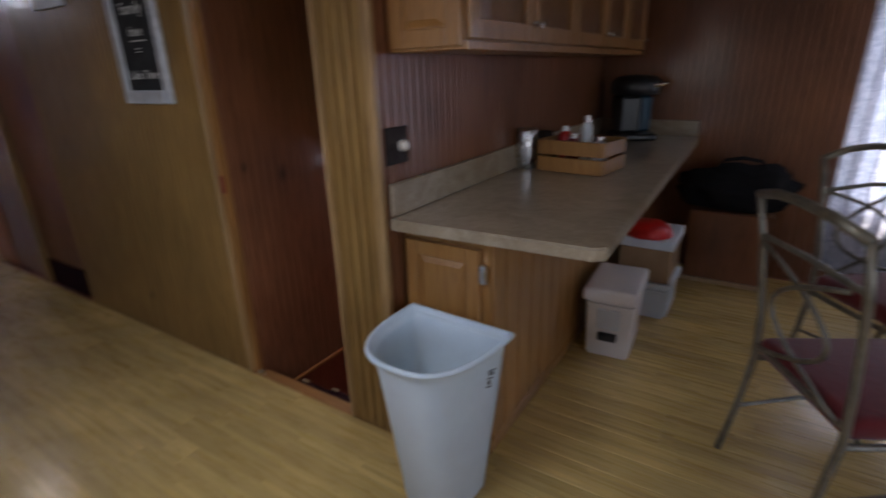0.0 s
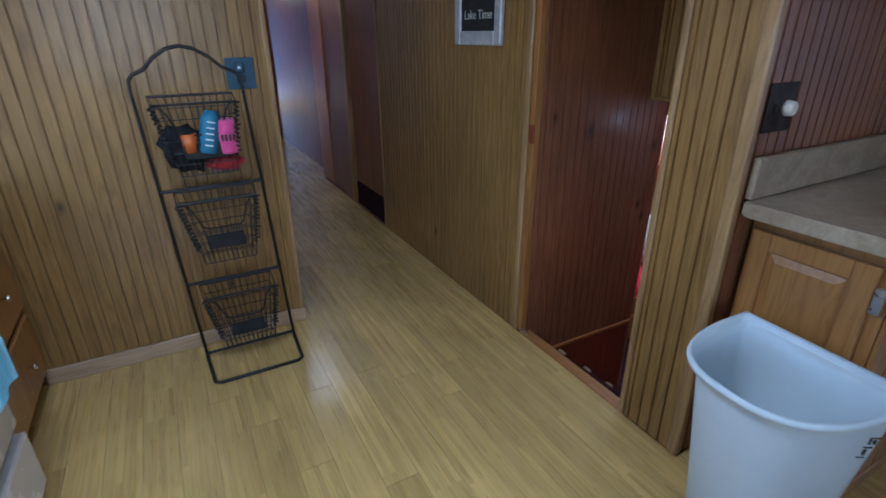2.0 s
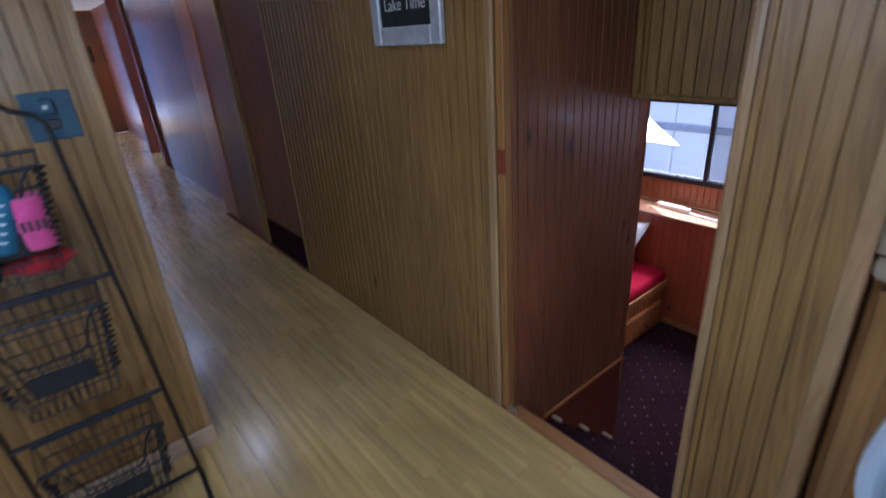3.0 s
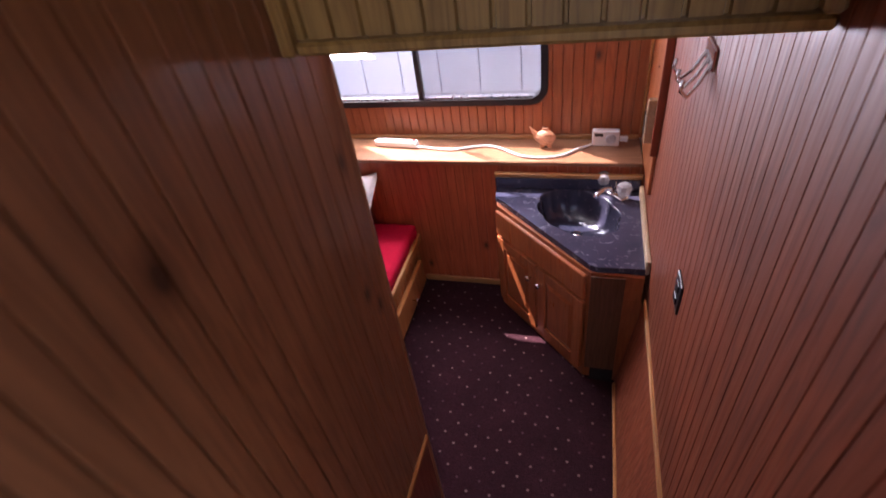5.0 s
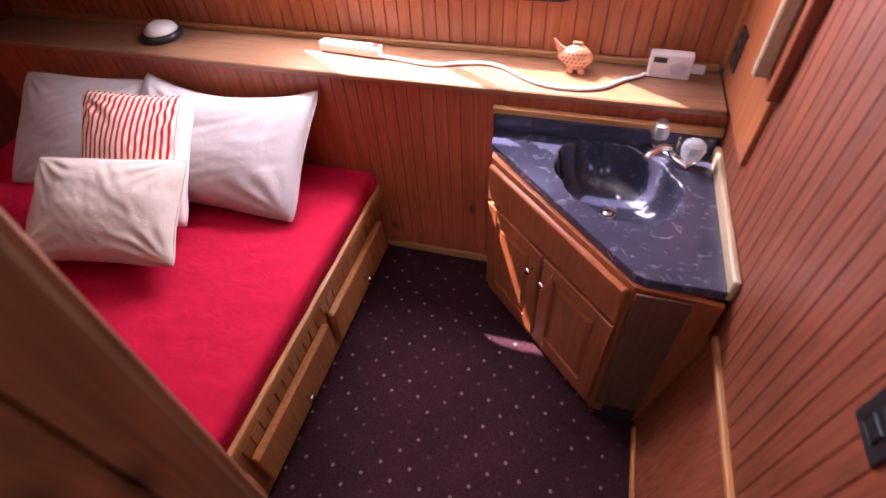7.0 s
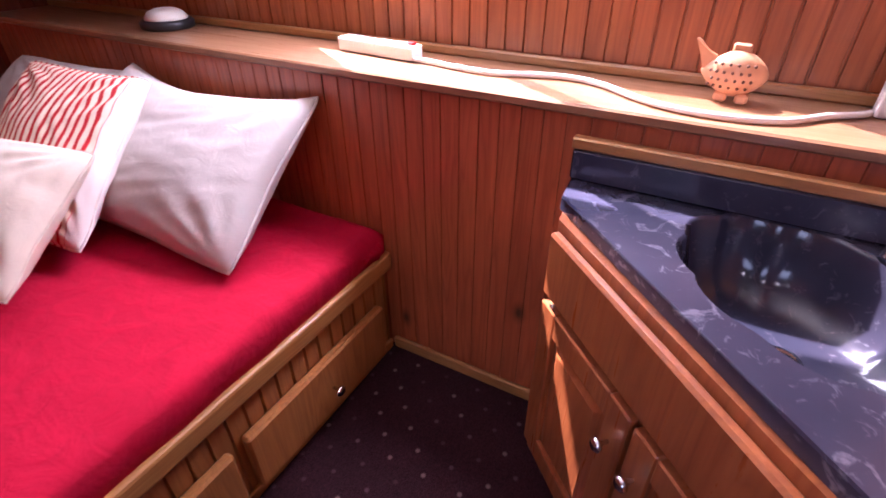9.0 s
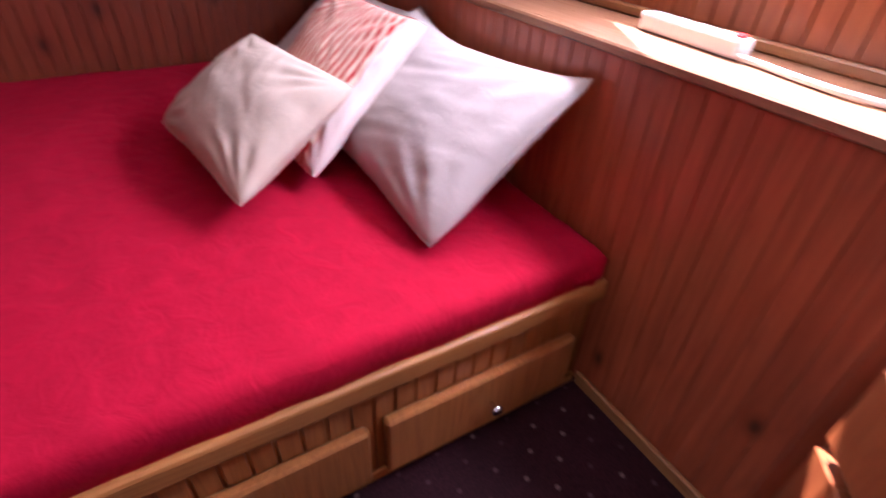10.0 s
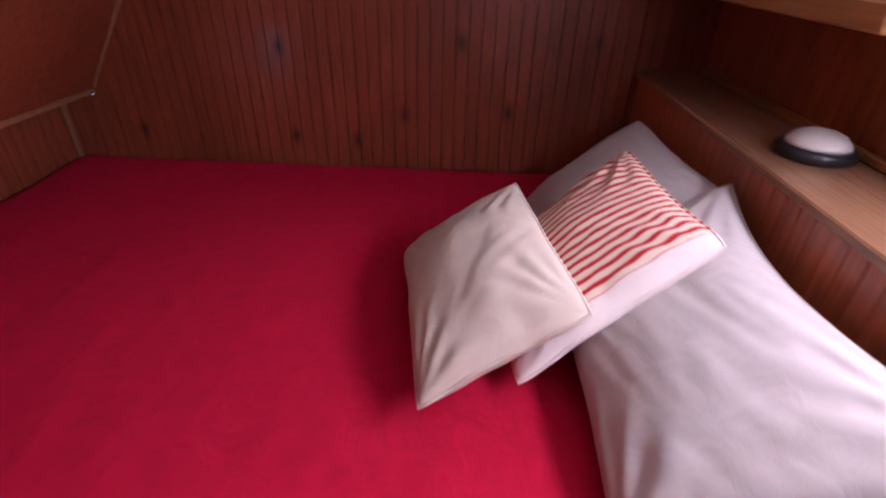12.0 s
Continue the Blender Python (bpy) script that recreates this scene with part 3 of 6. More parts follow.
structure("wall_counter", beadboard("x", XP, 1, YD + 0.02, 4.6, 0, ZG), oak_brown, "brown beadboard wall behind the galley counter", "wall")
structure("wall_dinette", beadboard("y", 4.6, -1, XP, 3.6, -0.04, ZG, holes=((1.15, 2.5, 0.55, 1.85),)), oak_brown, "brown panelled wall behind the dinette", "wall")
structure("wall_partition", beadboard("x", XE, 1, -0.95, YE - 0.02, 0, ZG, phase=0.011), oak, "honey oak beadboard partition at the end of the galley", "wall")
structure("wall_partition_core", box(XE - 0.05, XE - 0.0125, -0.95, YE - 0.02, 0, ZG), oak, "core of the partition", "wall")
bm = box(XE - 0.052, XE + 0.006, YE - 0.02, YE, 0, ZG, 0.004)
structure("trim_partition", bm, oak_z, "pale oak corner trim on the partition end", "trim")
structure("baseboard_partition", box(XE + 0.0005, XE + 0.014, -0.07, YE + 0.004, 0, 0.075, 0.004), base_oak, "pale wooden baseboard under the beadboard partition", "baseboard")
bm = box(-11.2, -0.0, -1.0, -0.95, 0, 1.05)
box(-11.2, 3.6, -1.0, -0.95, 1.85, ZG, 0, bm)
box(-11.2, -1.8, -1.0, -0.95, 1.05, 1.85, 0, bm)
box(0.0, 3.6, -1.0, -0.95, 0, 1.85, 0, bm)
structure("wall_outer_galley", bm, oak_brown, "plain brown outer wall behind the stove", "wall")
bm = box(3.6, 3.65, -1.0, -0.4, 0, ZG)
box(3.6, 3.65, 1.6, 4.66, 0, ZG, 0, bm)
box(3.6, 3.65, -0.4, 1.6, 0, 0.8, 0, bm)
box(3.6, 3.65, -0.4, 1.6, 1.8, ZG, 0, bm)
structure("wall_forward", bm, oak_brown, "plain brown wall closing the forward end", "wall")

# hall
structure("wall_hall_inner", box(-7.0, XE - 0.052, 0.93, 0.96, 0, ZG), oak_red, "plain brown wall along the inner side of the hall", "wall")
structure("wall_hall_post", box(-3.82, -3.735, YD, YD + 0.09, 0, ZG, 0.004), oak, "oak post beside the second companionway", "wall")
structure("wall_hall_outer", box(-4.42, -3.82, YD + 0.03, YD + 0.06, 0, ZG), oak_brown, "brown panelled wall between two doors of the hall", "wall")
structure("trim_hall_near", box(-3.05, -3.03, YD - 0.006, YD + 0.03, 0, ZG, 0.003), oak_z, "oak edge trim of the second companionway", "trim")
bm = box(-3.735, -3.72, YD + 0.031, 1.974, -0.012, ZG)
structure("wall_second_stair", bm, oak_dark, "dark wooden side of the second companionway", "wall")
structure("wall_second_back", box(-3.72, -3.03, 1.9705, 1.974, -0.012, ZG), oak_brown, "brown wall inside the second companionway", "wall")
structure("second_stair_floor", box(-3.72, -3.055, YD + 0.02, 1.97, 0.002, 0.2, 0.01), carpet, "dark carpeted step of the second companionway", "stairs")
hall_gloss = wood("gloss_mahogany", (0.17, 0.045, 0.022), (0.3, 0.085, 0.04), rough=0.34, knots=False, coat=0.12)
structure("wall_hall_gloss", box(-7.25, -4.8, 2.05, 2.08, 0, ZG), hall_gloss, "glossy dark mahogany panel wall reflecting the daylight", "wall")
structure("trim_hall_door", box(-4.8, -4.42, YD + 0.022, 2.1, 0, ZG, 0.006), wood("redwood_trim", (0.42, 0.14, 0.045), (0.62, 0.24, 0.08), rough=0.3, knots=False), "reddish door casing in the hall", "trim")
structure("trim_hall_post_far", box(-7.36, -7.25, 2.02, 2.14, 0, ZG, 0.006), oak_red, "reddish post in the hall", "trim")
structure("trim_hall_post_end", box(-8.52, -8.4, 2.07, 2.22, 0, ZG, 0.006), oak_red, "reddish post at the end of the hall", "trim")
structure("wall_hall_far", box(-11.18, -8.52, 2.22, 2.25, 0, ZG), hall_gloss, "glossy panel wall at the far end of the hall", "wall")
bm = box(-11.23, -11.18, 1.92, 4.66, 0, ZG)
box(-11.23, -11.18, -1.0, 1.1, 0, ZG, 0, bm)
box(-11.23, -11.18, 1.1, 1.92, 1.95, ZG, 0, bm)
structure("wall_aft", bm, oak_brown, "brown aft wall round the glass door", "wall")
door = thing("door_1", (-11.2, 1.11, 0), "sliding glass door with dark frame at the end of the hall", "door", kind="structure")
bm = bmesh.new()
for y0, y1, z0, z1 in ((0, 0.05, 0, 1.95), (0.75, 0.8, 0, 1.95), (0.05, 0.75, 0, 0.08), (0.05, 0.75, 1.88, 1.95), (0.05, 0.75, 0.9, 0.94)):
    box(-0.02, 0.02, y0, y1, z0, z1, 0.003, bm)
part("door_frame", bm, black_plastic, door)
pane = part("pane", box(-0.003, 0.003, 0.05, 0.75, 0.08, 1.88), clear, door)
pane.visible_shadow = False
bm = box(-0.01, 0.05, 0.765, 0.79, 0.98, 1.12, 0.004)
part("handle", bm, black_plastic, door)
structure("switch_plate_hall", box(-11.18, -11.17, 1.97, 2.06, 1.22, 1.47, 0.003), plate_brown, "dark switch plate by the glass door", "switch plate")

# steps and stairwell
steps = thing("cabin_steps", (0, YD, 0), "three plum carpeted steps down to the cabin", "stairs", kind="structure")
for i in range(3):
    y0, y1, z = 0.062 + 0.205 * i, 0.062 + 0.205 * (i + 1), -0.187 * (i + 1)
    part("tread", box(XL + 0.002, XR - 0.07 if i > 1 else XJ + 0.03, y0, y1, ZF + 0.001, z, 0.006), carpet, steps)
    part("nosing_strip", box(XL + 0.003, XL + 0.055, y1 - 0.016, y1 + 0.006, z - 0.02, z + 0.006, 0.003), base_oak, steps, "pale worn strip end on the step edge")
structure("sill", box(-1.335, XJ, YD - 0.0, YD + 0.06, -0.045, 0.002, 0.004), oak_x, "oak door sill at the head of the steps", "trim")
structure("stair_riser_top", box(XL, XJ + 0.03, YD + 0.035, YD + 0.06, -0.19, -0.046), carpet, "carpeted riser under the sill", "stairs")
stair_walls = [structure("wall_stair_side", beadboard("x", XL, 1, YD + 0.06, 2.728, -0.15, ZG, phase=0.02, groove=0.003), oak_brown, "brown beadboard side of the stairwell with knots", "wall")]
structure("wall_stair_side_low", box(XL - 0.012, XL - 0.002, YD + 0.06, 2.728, ZF, -0.172), oak_dark, "dark plywood below the stairwell beadboard", "wall")
stair_walls.append(structure("wall_stair_side_back", beadboard("x", XL - 0.03, -1, YD + 0.06, 2.728, ZF, ZC, phase=0.02), oak_red, "cabin side of the stairwell partition", "wall"))
structure("trim_stair_low", box(XL - 0.01, XL + 0.008, 2.15, 2.73, -0.172, -0.15, 0.004), oak_y, "oak strip along the stairwell side", "trim")
stair_walls.append(structure("trim_stair_edge", box(XL - 0.034, XL + 0.004, 2.728, 2.742, ZF, ZC, 0.004), oak_brown, "rounded edge trim of the stairwell partition", "trim"))
for ob in stair_walls:
    for v in ob.data.vertices:
        if v.co.y > 2.71:
            v.co.y += 0.017 * (v.co.z + 0.15)
structure("soffit", beadboard("y", 2.64, -1, XL, XR, 1.1, ZG, phase=0.01), oak, "honey oak beadboard soffit over the cabin entrance", "wall")
structure("soffit_core", box(XL, XR, 2.6525, 2.664, 1.1, ZG), oak_brown, "back of the soffit", "wall")
structure("trim_soffit", box(XL + 0.024, XR - 0.002, 2.622, 2.664, 1.081, 1.1, 0.005), oak, "honey oak strip along the lower edge of the soffit", "trim")
structure("trim_soffit_side", box(XL + 0.001, XL + 0.024, 2.615, 2.64, 1.081, ZG, 0.005), oak, "honey corner strip beside the soffit", "trim")
structure("trim_soffit_end", box(XR - 0.024, XR - 0.001, 2.615, 2.64, 1.101, ZG, 0.005), oak_z, "honey corner strip at the other end of the soffit", "trim")
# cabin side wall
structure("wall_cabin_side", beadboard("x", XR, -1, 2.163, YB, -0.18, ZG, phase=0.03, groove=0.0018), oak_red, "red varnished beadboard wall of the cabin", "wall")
structure("wall_cabin_side_core", box(XR + 0.0125, XP - 0.0125, 2.163, YB + 0.25, -0.75, ZG), oak_brown, "core between cabin and galley", "wall")
bm = bmesh.new()
low = [[bm.verts.new((x, y, z)) for x, z in ((XR - 0.004, -0.2), (XR - 0.072, ZF), (XR + 0.012, ZF), (XR + 0.012, -0.2))] for y in (2.163, 4.02)]
bm.faces.new(low[0])
bm.faces.new(low[1][::-1])
for k in range(4):
    bm.faces.new((low[0][k], low[0][(k + 1) % 4], low[1][(k + 1) % 4], low[1][k]))
structure("wall_cabin_side_low", bm, oak_red, "dark plywood lower wall of the cabin side", "wall")
structure("trim_cabin_side", box(XR - 0.012, XR + 0.004, 2.2, 3.445, -0.2, -0.179, 0.004), oak_y, "oak capping strip along the lower wall", "trim")
structure("baseboard_cabin_side", box(XR - 0.082, XR - 0.0695, 2.62, 3.43, ZF, ZF + 0.026, 0.003), oak_y, "narrow oak baseboard strip", "baseboard")

# doorway trim and the folded pocket door
structure("trim_jamb_outer", box(-1.385, -1.352, YD - 0.012, YD + 0.03, 0, ZG, 0.006), oak_z, "rounded oak trim beside the doorway", "trim")
structure("jamb_inner", box(-1.352, XL - 0.001, YD + 0.035, YD + 0.058, 0, ZG, 0.003), oak_brown, "recessed brown jamb of the doorway", "trim")
leaf = thing("sliding_door", (-1.345, YD + 0.004, 0.012), "edge of a brown wooden pocket door slid open", "door")
part("door_leaf", box(-0.001, 0.0285, -0.008, 0.028, 0, 1.98, 0.003), cab_oak, leaf)
part("latch", box(0.0, 0.0295, -0.0105, 0.0, 0.93, 1.01, 0.002), oak_dark, leaf, "dark wooden pull let into the door edge")
guide = thing("door_guide", (-1.33, YD + 0.002, 0.003), "small white metal door guide on the sill", "bracket")
part("bracket", box(0, 0.05, 0, 0.012, 0, 0.022, 0.003), steel, guide)
part("bolt", rod([(-0.012, 0.006, 0.012), (0.0, 0.006, 0.012)], 0.008), white_plastic, guide)
bm = box(XJ - 0.003, XJ + 0.02, YD - 0.012, YD + 0.2, 0.003, ZG, 0.006)
structure("trim_jamb_post", bm, oak_z, "pale rounded oak trim on the post edge", "trim")
bm = box(XP - 0.03, XP + 0.008, YD - 0.012, YD + 0.018, 0, ZG, 0.006)
structure("trim_post_corner", bm, oak_z, "pale oak corner trim between post and counter wall", "trim")
structure("header", box(-1.352, XJ - 0.003, YD, YD + 0.03, 1.94, ZG), oak_x, "oak header over the doorway", "trim")

# outer cabin wall, window, ledge
WX0, WX1, WZ0, WZ1 = -2.285, -1.065, 0.262, 0.83
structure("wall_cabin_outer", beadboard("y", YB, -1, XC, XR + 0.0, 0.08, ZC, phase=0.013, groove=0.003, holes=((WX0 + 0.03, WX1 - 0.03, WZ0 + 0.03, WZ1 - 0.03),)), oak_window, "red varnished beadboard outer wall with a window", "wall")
structure("wall_cabin_outer_low", beadboard("y", 4.045, -1, XC, XR - 0.002, ZF, 0.062, phase=0.013, groove=0.002), oak_low_lifted, "red beadboard panel under the ledge, lightened for bounced light", "wall")
bm = box(XC - 0.05, XR + 0.15, YB + 0.0125, YB + 0.03, -1.2, WZ0 + 0.03)
box(XC - 0.05, XR + 0.15, YB + 0.0125, YB + 0.03, WZ1 - 0.03, ZG, 0, bm)
box(XC - 0.05, WX0 + 0.03, YB + 0.0125, YB + 0.03, WZ0 + 0.03, WZ1 - 0.03, 0, bm)
box(WX1 - 0.03, XR + 0.15, YB + 0.0125, YB + 0.03, WZ0 + 0.03, WZ1 - 0.03, 0, bm)
structure("hull_side", bm, hull_white, "white hull side round the cabin window", "wall")
structure("ledge", box(XC, XR - 0.0155, 4.03, YB - 0.001, 0.062, 0.083, 0.004), oak_ledge, "golden oak ledge under the cabin window", "ledge")
structure("trim_ledge_back", box(XC, XR - 0.025, YB - 0.018, YB - 0.001, 0.083, 0.105, 0.004), oak_x, "oak quarter strip at the back of the ledge", "trim")
structure("trim_ledge_end", box(XR - 0.024, XR - 0.001, YB - 0.024, YB - 0.001, 0.106, ZC, 0.004), oak_y, "oak corner strip at the end of the ledge", "trim")
structure("baseboard_cabin_outer", box(-1.76, -1.29, 4.03, 4.044, ZF, ZF + 0.04, 0.004), oak_x, "oak baseboard under the window wall", "baseboard")


def rounded(x0, x1, z0, z1, r, n=7):
    out = []
    for cx, cz, a in ((x1 - r, z0 + r, -90), (x1 - r, z1 - r, 0), (x0 + r, z1 - r, 90), (x0 + r, z0 + r, 180)):
        out += [(cx + r * math.cos(radians(a + 90 * k / n)), cz + r * math.sin(radians(a + 90 * k / n))) for k in range(n + 1)]
    return out


def frame_ring(outer, inner, y0, y1):
    bm = bmesh.new()
    vs = [[bm.verts.new((x, y, z)) for x, z in loop] for loop, y in ((outer, y0), (outer, y1), (inner, y1), (inner, y0))]
    n = len(outer)
    for a, c in zip(vs, vs[1:] + vs[:1]):
        for k in range(n):
            bm.faces.new((a[k], a[(k + 1) % n], c[(k + 1) % n], c[k]))
    return bm


win = thing("window_1", (0, 0, 0), "black-framed sliding boat window with rounded corners", "window", kind="structure")
part("window_frame", frame_ring(rounded(WX0, WX1, WZ0, WZ1, 0.085), rounded(WX0 + 0.032, WX1 - 0.032, WZ0 + 0.032, WZ1 - 0.032, 0.06), YB - 0.012, YB + 0.035), rubber, win)
part("window_rail", box(WX0 + 0.03, WX1 - 0.03, YB + 0.0, YB + 0.03, WZ0 + 0.03, WZ0 + 0.042), steel, win, "thin metal slide track")
part("mullion", box(-1.712, -1.685, YB - 0.004, YB + 0.028, WZ0 + 0.03, WZ1 - 0.03, 0.004), rubber, win)
for x0, x1, y in ((WX0 + 0.03, -1.69, YB + 0.012), (-1.70, WX1 - 0.03, YB + 0.022)):
    p = part("pane", box(x0, x1, y, y + 0.004, WZ0 + 0.035, WZ1 - 0.03), clear, win)
    p.visible_shadow = False
part("insect_screen", box(-1.7, WX1 - 0.03, YB + 0.031, YB + 0.033, WZ0 + 0.03, WZ1 - 0.03), screen_mesh, win, "fine grey insect screen")

# bunk side walls
structure("wall_bunk_end_low", beadboard("x", XC, 1, 1.83, 1.974, ZF, -0.077, phase=0.02), oak_dark, "dark beadboard corner at the foot of the bunk", "wall")
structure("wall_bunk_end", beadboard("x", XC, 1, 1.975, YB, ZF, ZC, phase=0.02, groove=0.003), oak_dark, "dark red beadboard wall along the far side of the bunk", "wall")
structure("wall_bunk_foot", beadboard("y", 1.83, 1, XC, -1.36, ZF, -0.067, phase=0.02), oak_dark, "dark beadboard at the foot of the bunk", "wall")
structure("trim_bunk_foot", box(XC, -1.36, 1.828, 1.99, -0.066, -0.0455, 0.004), oak_brown, "wooden ledge strip over the foot of the bunk", "trim")
structure("trim_bunk_post", box(XC, XC + 0.024, 1.831, 1.85, -0.33, -0.067, 0.004), oak_brown, "oak corner strip at the foot of the bunk", "trim")
bm = bmesh.new()
for x in (XC, -1.36):
    for y, z in ((1.975, -0.045), (1.985, -0.045), (2.265, 0.388), (2.265, 0.56), (1.98, 0.56)):
        bm.verts.new((x, y, z))
bm.verts.ensure_lookup_table()
v = bm.verts
bm.faces.new(v[0:5])
bm.faces.new(v[5:10])
for i in range(5):
    j = (i + 1) % 5
    bm.faces.new((v[i], v[j], v[5 + j], v[5 + i]))
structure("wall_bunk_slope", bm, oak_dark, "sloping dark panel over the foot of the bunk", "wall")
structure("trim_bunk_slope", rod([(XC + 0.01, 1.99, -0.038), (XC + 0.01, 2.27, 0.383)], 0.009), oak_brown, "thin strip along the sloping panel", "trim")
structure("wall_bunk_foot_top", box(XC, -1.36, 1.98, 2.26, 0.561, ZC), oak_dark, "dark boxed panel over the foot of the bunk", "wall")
foot_shelf = thing("overhead_shelf", (XC, 2.27, 0.389), "wooden overhead shelf above the foot of the bunk", "shelf")
part("board", box(0.002, 2.09, 0.0, 0.31, 0.0, 0.02), oak_dark, foot_shelf)
part("front_strip", box(0.002, 2.09, 0.311, 0.327, -0.01, 0.035, 0.004), oak_x, foot_shelf, "pale oak front strip")
shelf = thing("corner_shelf", (XC, YB, 0.37), "wooden overhead shelf in the dark bunk corner", "shelf")
part("board", box(0.002, 1.115, -0.27, -0.003, 0.0, 0.02), oak_dark, shelf)
part("front_strip", box(0.002, 1.13, -0.285, -0.27, -0.012, 0.03, 0.004), oak_x, shelf)
part("end_panel", box(1.116, 1.13, -0.269, -0.003, -0.012, 0.4, 0.003), oak_dark, shelf)


# ---- galley things ----
def counter_top():
    t = thing("galley_counter", (0, 0, 0), "long tan stone-look laminate counter with backsplash", "counter")
    part("countertop", prism([(XP + 0.009, 1.962), (-0.385, 1.962), (0.31, 1.982), (0.345, 2.012), (0.28, 4.595), (XP + 0.009, 4.595)], 0.897, 0.94, 0.006), laminate, t)
    part("backsplash", box(XP + 0.002, XP + 0.022, 1.975, 4.595, 0.941, 1.06, 0.004), laminate, t)
    part("end_splash", box(XP + 0.023, 0.27, 4.575, 4.596, 0.941, 1.05, 0.004), laminate, t)


def base_cabinet():
    t = thing("base_cabinet", (0, 0, 0), "oak galley base cabinet with one end door under the counter", "cabinet")
    part("body", box(XP + 0.006, -0.055, 2.05, 4.59, 0.003, 0.894), cab_oak, t)
    part("side_panel", beadboard("x", -0.042, 1, 2.052, 4.58, 0.06, 0.894, 0.01, 0.12), cab_oak, t, "grooved oak side panel")
    part("toe_kick", box(-0.053, -0.038, 2.032, 4.58, 0.003, 0.058, 0.003), cab_oak, t)
    d = door_parts(t, "door", cab_oak, (-0.085, 2.049, 0.1), (-1, 0, 0), (0, -1, 0), 0.315, 0.75)
    hg = box(-0.082, -0.06, 2.024, 2.04, 0.73, 0.8, 0.002)
    part("hinge", hg, steel, d, "bright metal hinge")


def wall_cabinet():
    t = thing("wall_cabinet", (0, 0, 0), "oak wall cabinet with glass doors over the counter", "cabinet")
    x1 = -0.135
    part("body", box(XP + 0.004, x1, 2.03, 4.42, 1.49, 2.0, 0.003), cab_oak, t)
    door_parts(t, "end_panel", cab_oak, (x1 - 0.004, 2.03, 1.5), (-1, 0, 0), (0, -1, 0), 0.27, 0.49, 0.012)
    part("face_strip", box(x1, x1 + 0.016, 2.032, 4.42, 1.488, 1.515, 0.003), cab_oak, t)
    w = 0.465
    for i in range(5):
        y0 = 2.045 + i * 0.475
        bm = bmesh.new()
        for a, c, z0, z1 in ((0, 0.06, 0, 0.46), (w - 0.06, w, 0, 0.46), (0.06, w - 0.06, 0, 0.06), (0.06, w - 0.06, 0.4, 0.46)):
            box(0, 0.02, a, c, z0, z1, 0.004, bm)
        d2 = mesh_object("glass_door", bm, cab_oak)
        d2.location = (x1 + 0.001, y0, 1.52)
        d2.parent = t
        part("pane", box(0.007, 0.011, 0.05, w - 0.05, 0.05, 0.41), clear, d2)
        kb = lathe([(0.004, 0), (0.004, 0.012), (0.014, 0.019), (0.009, 0.028)], 12)
        kb.transform(Matrix.Translation((0.02, 0.03 if i % 2 else w - 0.03, 0.06)) @ Euler((0, math.pi / 2, 0)).to_matrix().to_4x4())
        part("knob", kb, chrome, d2, "round bright knob", True)


def d_outline(w, d, n=20, square=0.76):
    """A half-round outline: flat at the back (y = 0), bulging to -y."""
    pts = [(w / 2, 0), (w / 2, -d * 0.12)]
    for k in range(1, n):
        a = math.pi * k / n
        c, s = math.cos(a), math.sin(a)
        pts.append((w / 2 * math.copysign(abs(c) ** square, c), -d * 0.12 - d * 0.88 * s ** square))
    return pts + [(-w / 2, -d * 0.12), (-w / 2, 0)]


def waste_bin():
    t = thing("waste_bin", (-0.112, 1.94, 0.0), "open half-round white plastic waste bin", "bin", turn=-3)
    bm = bmesh.new()
    levels = [(0.25, 0.2, 0.0), (0.26, 0.21, 0.012), (0.375, 0.32, 0.64), (0.385, 0.328, 0.68), (0.432, 0.362, 0.684), (0.436, 0.366, 0.694), (0.428, 0.36, 0.703), (0.414, 0.348, 0.703), (0.402, 0.338, 0.694), (0.37, 0.315, 0.64), (0.25, 0.2, 0.02)]
    rings = []
    for w, d, z in levels:
        w, d, z = w * 0.97, d * 1.02, z * 0.905
        shift = (0.366 - d) * 0.35
        rings.append([bm.verts.new((x, y - shift, z)) for x, y in d_outline(w, d)])
    n = len(rings[0])
    for a, c in zip(rings, rings[1:]):
        for k in range(n):
            bm.faces.new((a[k], a[(k + 1) % n], c[(k + 1) % n], c[k]))
    bm.faces.new(rings[0][::-1])
    bm.faces.new(rings[-1])
    body = part("body", bm, bin_white, t, smooth=True)
    for u, z, w, h in ((0.0, 0.612, 0.026, 0.003), (0.004, 0.592, 0.005, 0.014), (0.014, 0.592, 0.007, 0.012), (0.0, 0.578, 0.02, 0.003), (0.006, 0.552, 0.008, 0.016), (0.0, 0.54, 0.018, 0.003)):
        bm = box(u, u + w, -0.0015, 0.0005, z * 0.905, z * 0.905 + h)
        k = 0.26 + (0.375 - 0.26) * (z / 0.64)
        bm.transform(Matrix.Translation((k * 0.455 - 0.017, -0.107, 0)) @ Euler((radians(4), 0, radians(66))).to_matrix().to_4x4())
        part("printed_mark", bm, plate_brown, t, "small dark printed mark")


